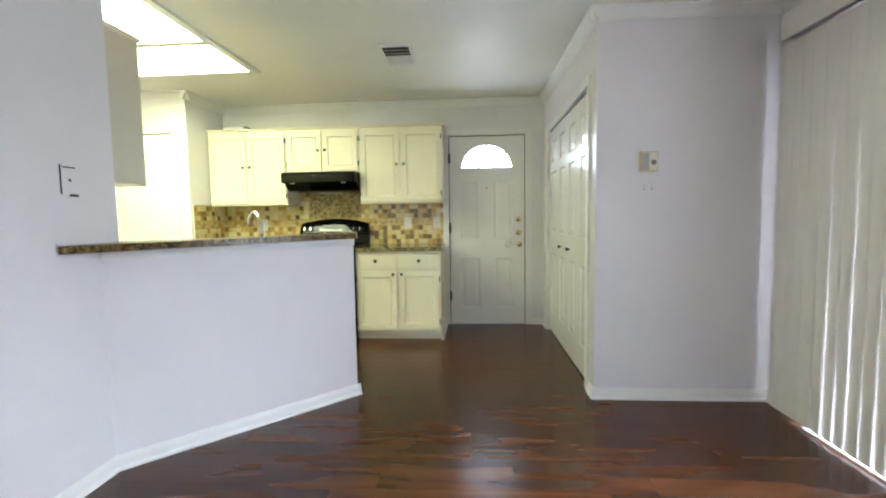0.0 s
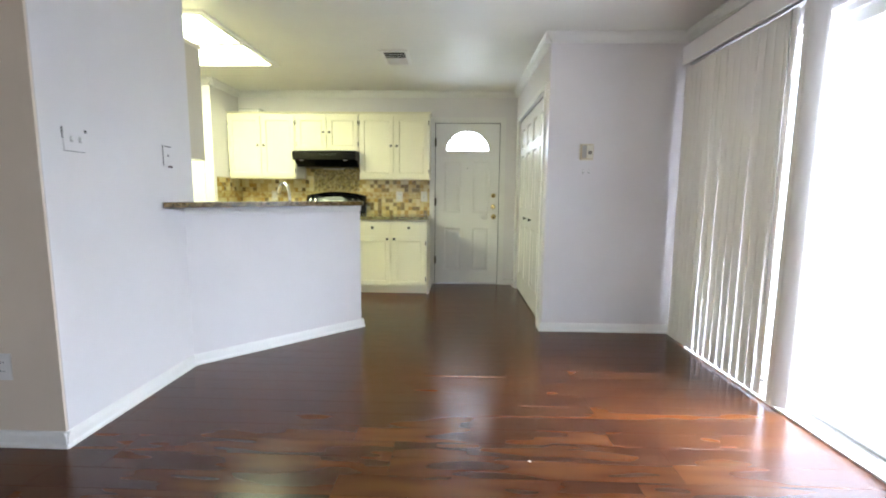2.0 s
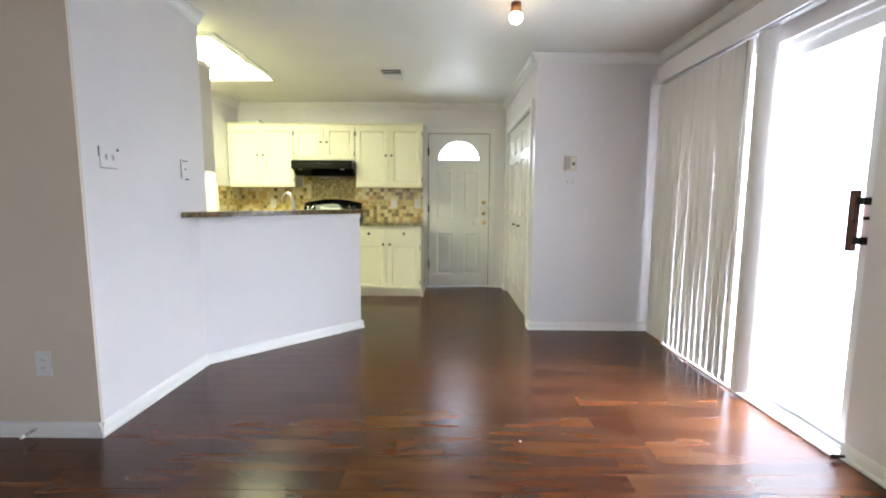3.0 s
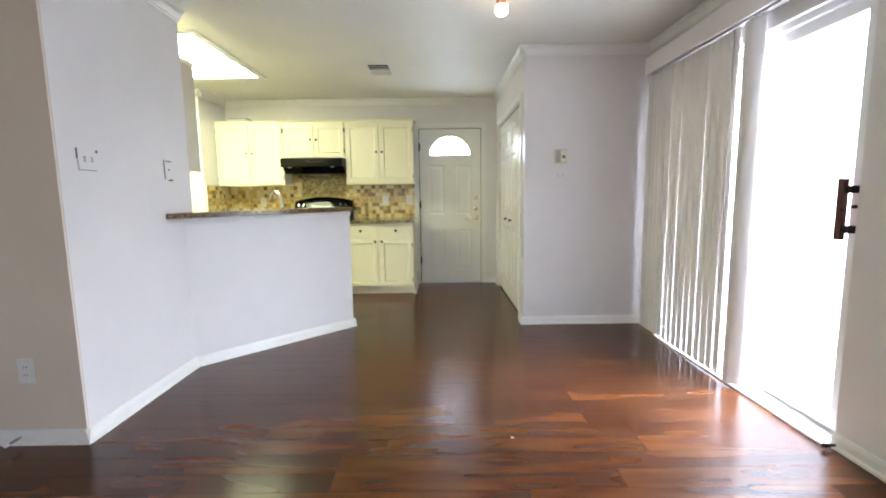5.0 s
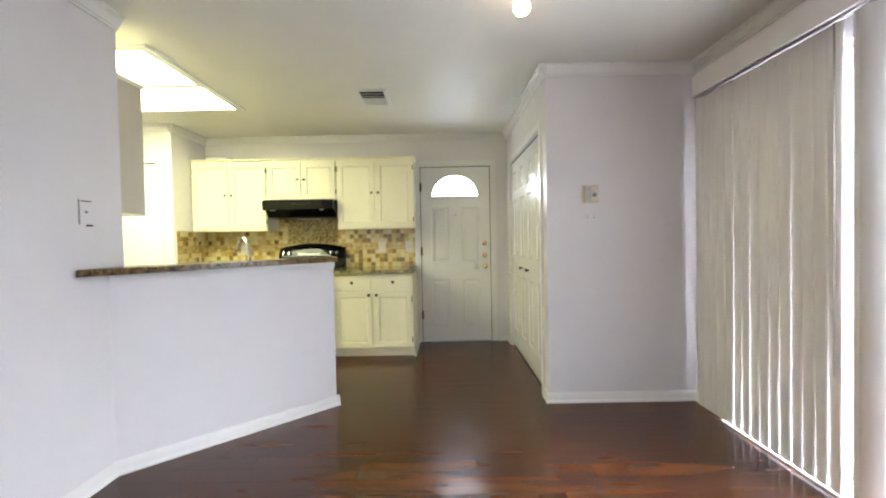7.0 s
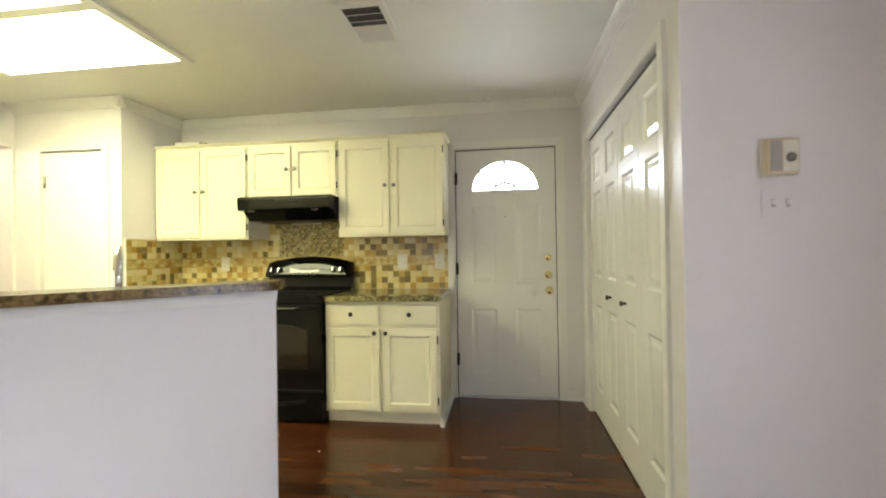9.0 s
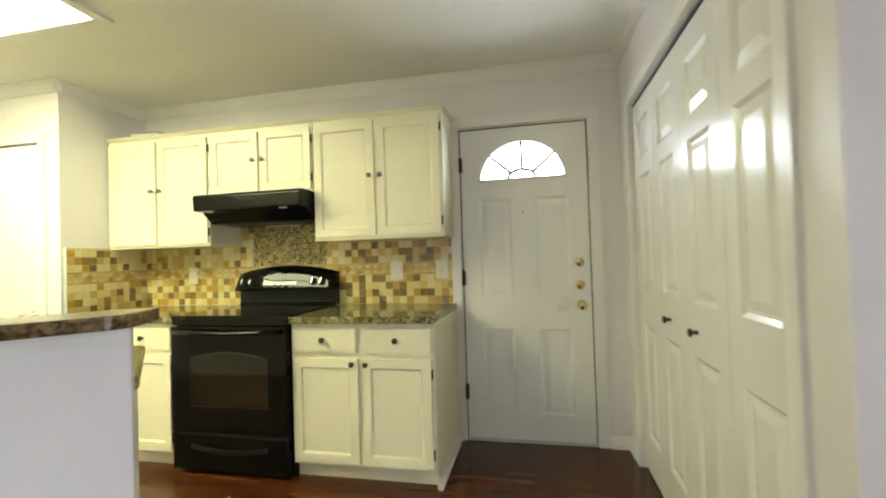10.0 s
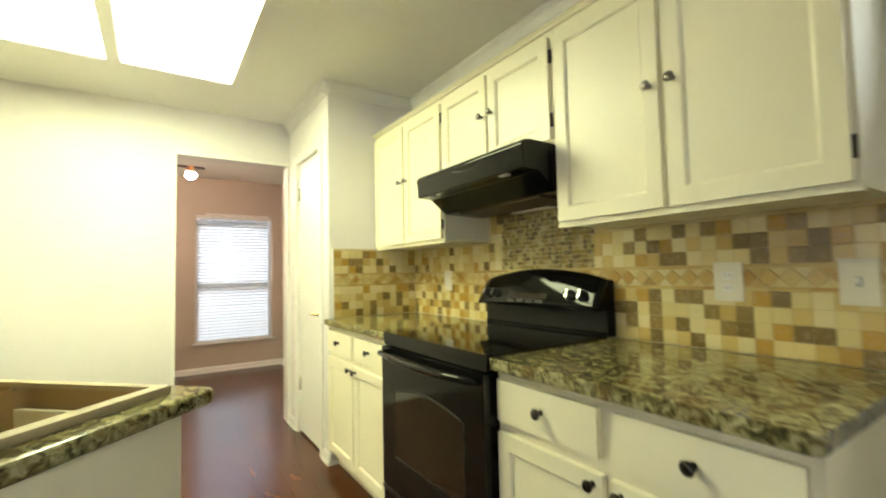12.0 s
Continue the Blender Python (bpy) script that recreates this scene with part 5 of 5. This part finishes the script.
part("fine_mosaic", mesh_of("fine_mosaic", small_p, small_q, TILE_SMALL), None, grout, "fine brown and olive stone mosaic")["kind"] = "stuff"
# band of diamonds between two liners
dp_, dq_ = [], []
tri_p, tri_q = [], []


def band(m, length):
    hgt = BAND1 - BAND0
    lin = 0.012
    k = 0
    x = 0.0
    while x + 0.098 < length:
        for z in (0.0008, hgt - lin + 0.0006):
            add_tile(dp_, dq_, m @ pose(x, 0, z), 0.0965, lin - 0.0015)
        x += 0.098
    mid, half_d = hgt / 2, (hgt - 2 * lin) / 2
    x = half_d
    while x + half_d < length:
        o = len(dp_)
        for s, y in ((half_d - 0.001, 0.0), (half_d - 0.001, -0.002), (half_d - 0.003, -0.0034)):
            dp_.extend(tuple(m @ Vector((x + a * s, y, mid + b * s))) for a, b in ((0, -1), (1, 0), (0, 1), (-1, 0)))
        dq_.extend((o + 4 * l + i, o + 4 * l + (i + 1) % 4, o + 4 * l + 4 + (i + 1) % 4, o + 4 * l + 4 + i) for l in (0, 1) for i in range(4))
        dq_.append((o + 8, o + 9, o + 10, o + 11))
        for sgn in (-1, 1):      # half diamonds above and below
            o = len(tri_p)
            tip, flat = (x + half_d, mid + sgn * 0.002), mid + sgn * (half_d - 0.0005)
            tri = [tip, (x + 2 * half_d - 0.003, flat), (x + 0.003, flat)]
            if sgn < 0:
                tri = [tri[0], tri[2], tri[1]]
            tri_p.extend(tuple(m @ Vector((a, -0.0032, b))) for a, b in tri)
            tri_p.extend(tuple(m @ Vector((a, 0, b))) for a, b in tri)
            tri_q.append((o, o + 1, o + 2))
            tri_q.extend((o + i, o + 3 + i, o + 3 + (i + 1) % 3, o + (i + 1) % 3) for i in range(3))
        x += 2 * half_d


band(pose(ALCOVE_X + 0.010, face, BAND0), -0.283 - ALCOVE_X - 0.012)
band(pose(ALCOVE_X + 0.0092, PANTRY_Y + 0.032, BAND0, 0, 0, 90), 0.60)


def band_stone(name, stops):
    m, nt, b = material(name)
    rnd = nt.nodes.new("ShaderNodeNewGeometry").outputs["Random Per Island"]
    col = ramp(nt, rnd, stops, True)
    mottle = noise_of(nt, position(nt), 70.0, 4)
    col = mix(nt, col, (0.30, 0.19, 0.08), value_range(nt, mottle, 0, 0.5, 0.52, 0.78))
    nt.links.new(col, b.inputs["Base Color"])
    b.inputs["Roughness"].default_value = 0.25
    return m


part("diamond_band", mesh_of("diamond_band", dp_, dq_, band_stone("gold_band_stone", [(0.0, (0.50, 0.35, 0.11)), (0.3, (0.55, 0.42, 0.17)), (0.55, (0.42, 0.26, 0.07)), (0.8, (0.52, 0.38, 0.15))])), None, grout, "gold-tan band of small stone diamonds")["kind"] = "stuff"
part("half_diamonds", mesh_of("half_diamonds", tri_p, tri_q, band_stone("cream_band_stone", [(0.0, (0.60, 0.49, 0.22)), (0.4, (0.47, 0.33, 0.11)), (0.6, (0.63, 0.54, 0.28)), (0.85, (0.36, 0.24, 0.08))])), None, grout, "cream and brown half diamonds")["kind"] = "stuff"
bmc = soft_box(ALCOVE_X + 0.0005, PANTRY_Y + 0.022, 0.902, ALCOVE_X + 0.010, PANTRY_Y + 0.030, 1.350, 0.002, 1)
structure("tile_edge", bmc, TRIM, "white edge strip of the backsplash", "trim")

# ---- floor planks ----
PW, PL = 0.127, 1.215


def plank_verts(w, h, e=0.0007, t=0.009):
    pts = [(0, 0, -t), (w, 0, -t), (w, h, -t), (0, h, -t), (0, 0, -e * 0.5), (w, 0, -e * 0.5), (w, h, -e * 0.5), (0, h, -e * 0.5), (e, e, 0), (w - e, e, 0), (w - e, h - e, 0), (e, h - e, 0)]
    quads = [(0, 1, 5, 4), (1, 2, 6, 5), (2, 3, 7, 6), (3, 0, 4, 7), (4, 5, 9, 8), (5, 6, 10, 9), (6, 7, 11, 10), (7, 4, 8, 11), (8, 9, 10, 11)]
    return pts, quads


plank_cache = {}


def plank_mesh(w):
    key = round(w, 3)
    if key not in plank_cache:
        plank_cache[key] = mesh_of("plank", *plank_verts(w - 0.0006, PW - 0.0006), PLANK)
    return plank_cache[key]


rng = random.Random(5)
far_p, far_q = [], []
count = 0
y = -4.0
while y < NORTH - 0.01:
    x = -6.3 - rng.choice((0.0, 0.2, 0.4, 0.6, 0.8, 1.0))
    while x < EAST + 0.02:
        a, b = max(x, -6.3), min(x + PL, EAST + 0.02)
        x += PL
        if b - a < 0.03:
            continue
        if y < LIVING_Y and b < -5.0:
            continue
        if b > -1.9 and y > -1.9 and count < 300:
            part("plank", plank_mesh(b - a), None, floor, m=pose(a, y, 0))
            count += 1
        else:
            o = len(far_p)
            pts, quads = plank_verts(b - a - 0.0006, PW - 0.0006)
            far_p.extend((px + a, py + y, pz) for px, py, pz in pts)
            far_q.extend(tuple(i + o for i in qd) for qd in quads)
    y += PW
part("planks", mesh_of("planks", far_p, far_q, PLANK_JOINED), None, floor)["kind"] = "stuff"
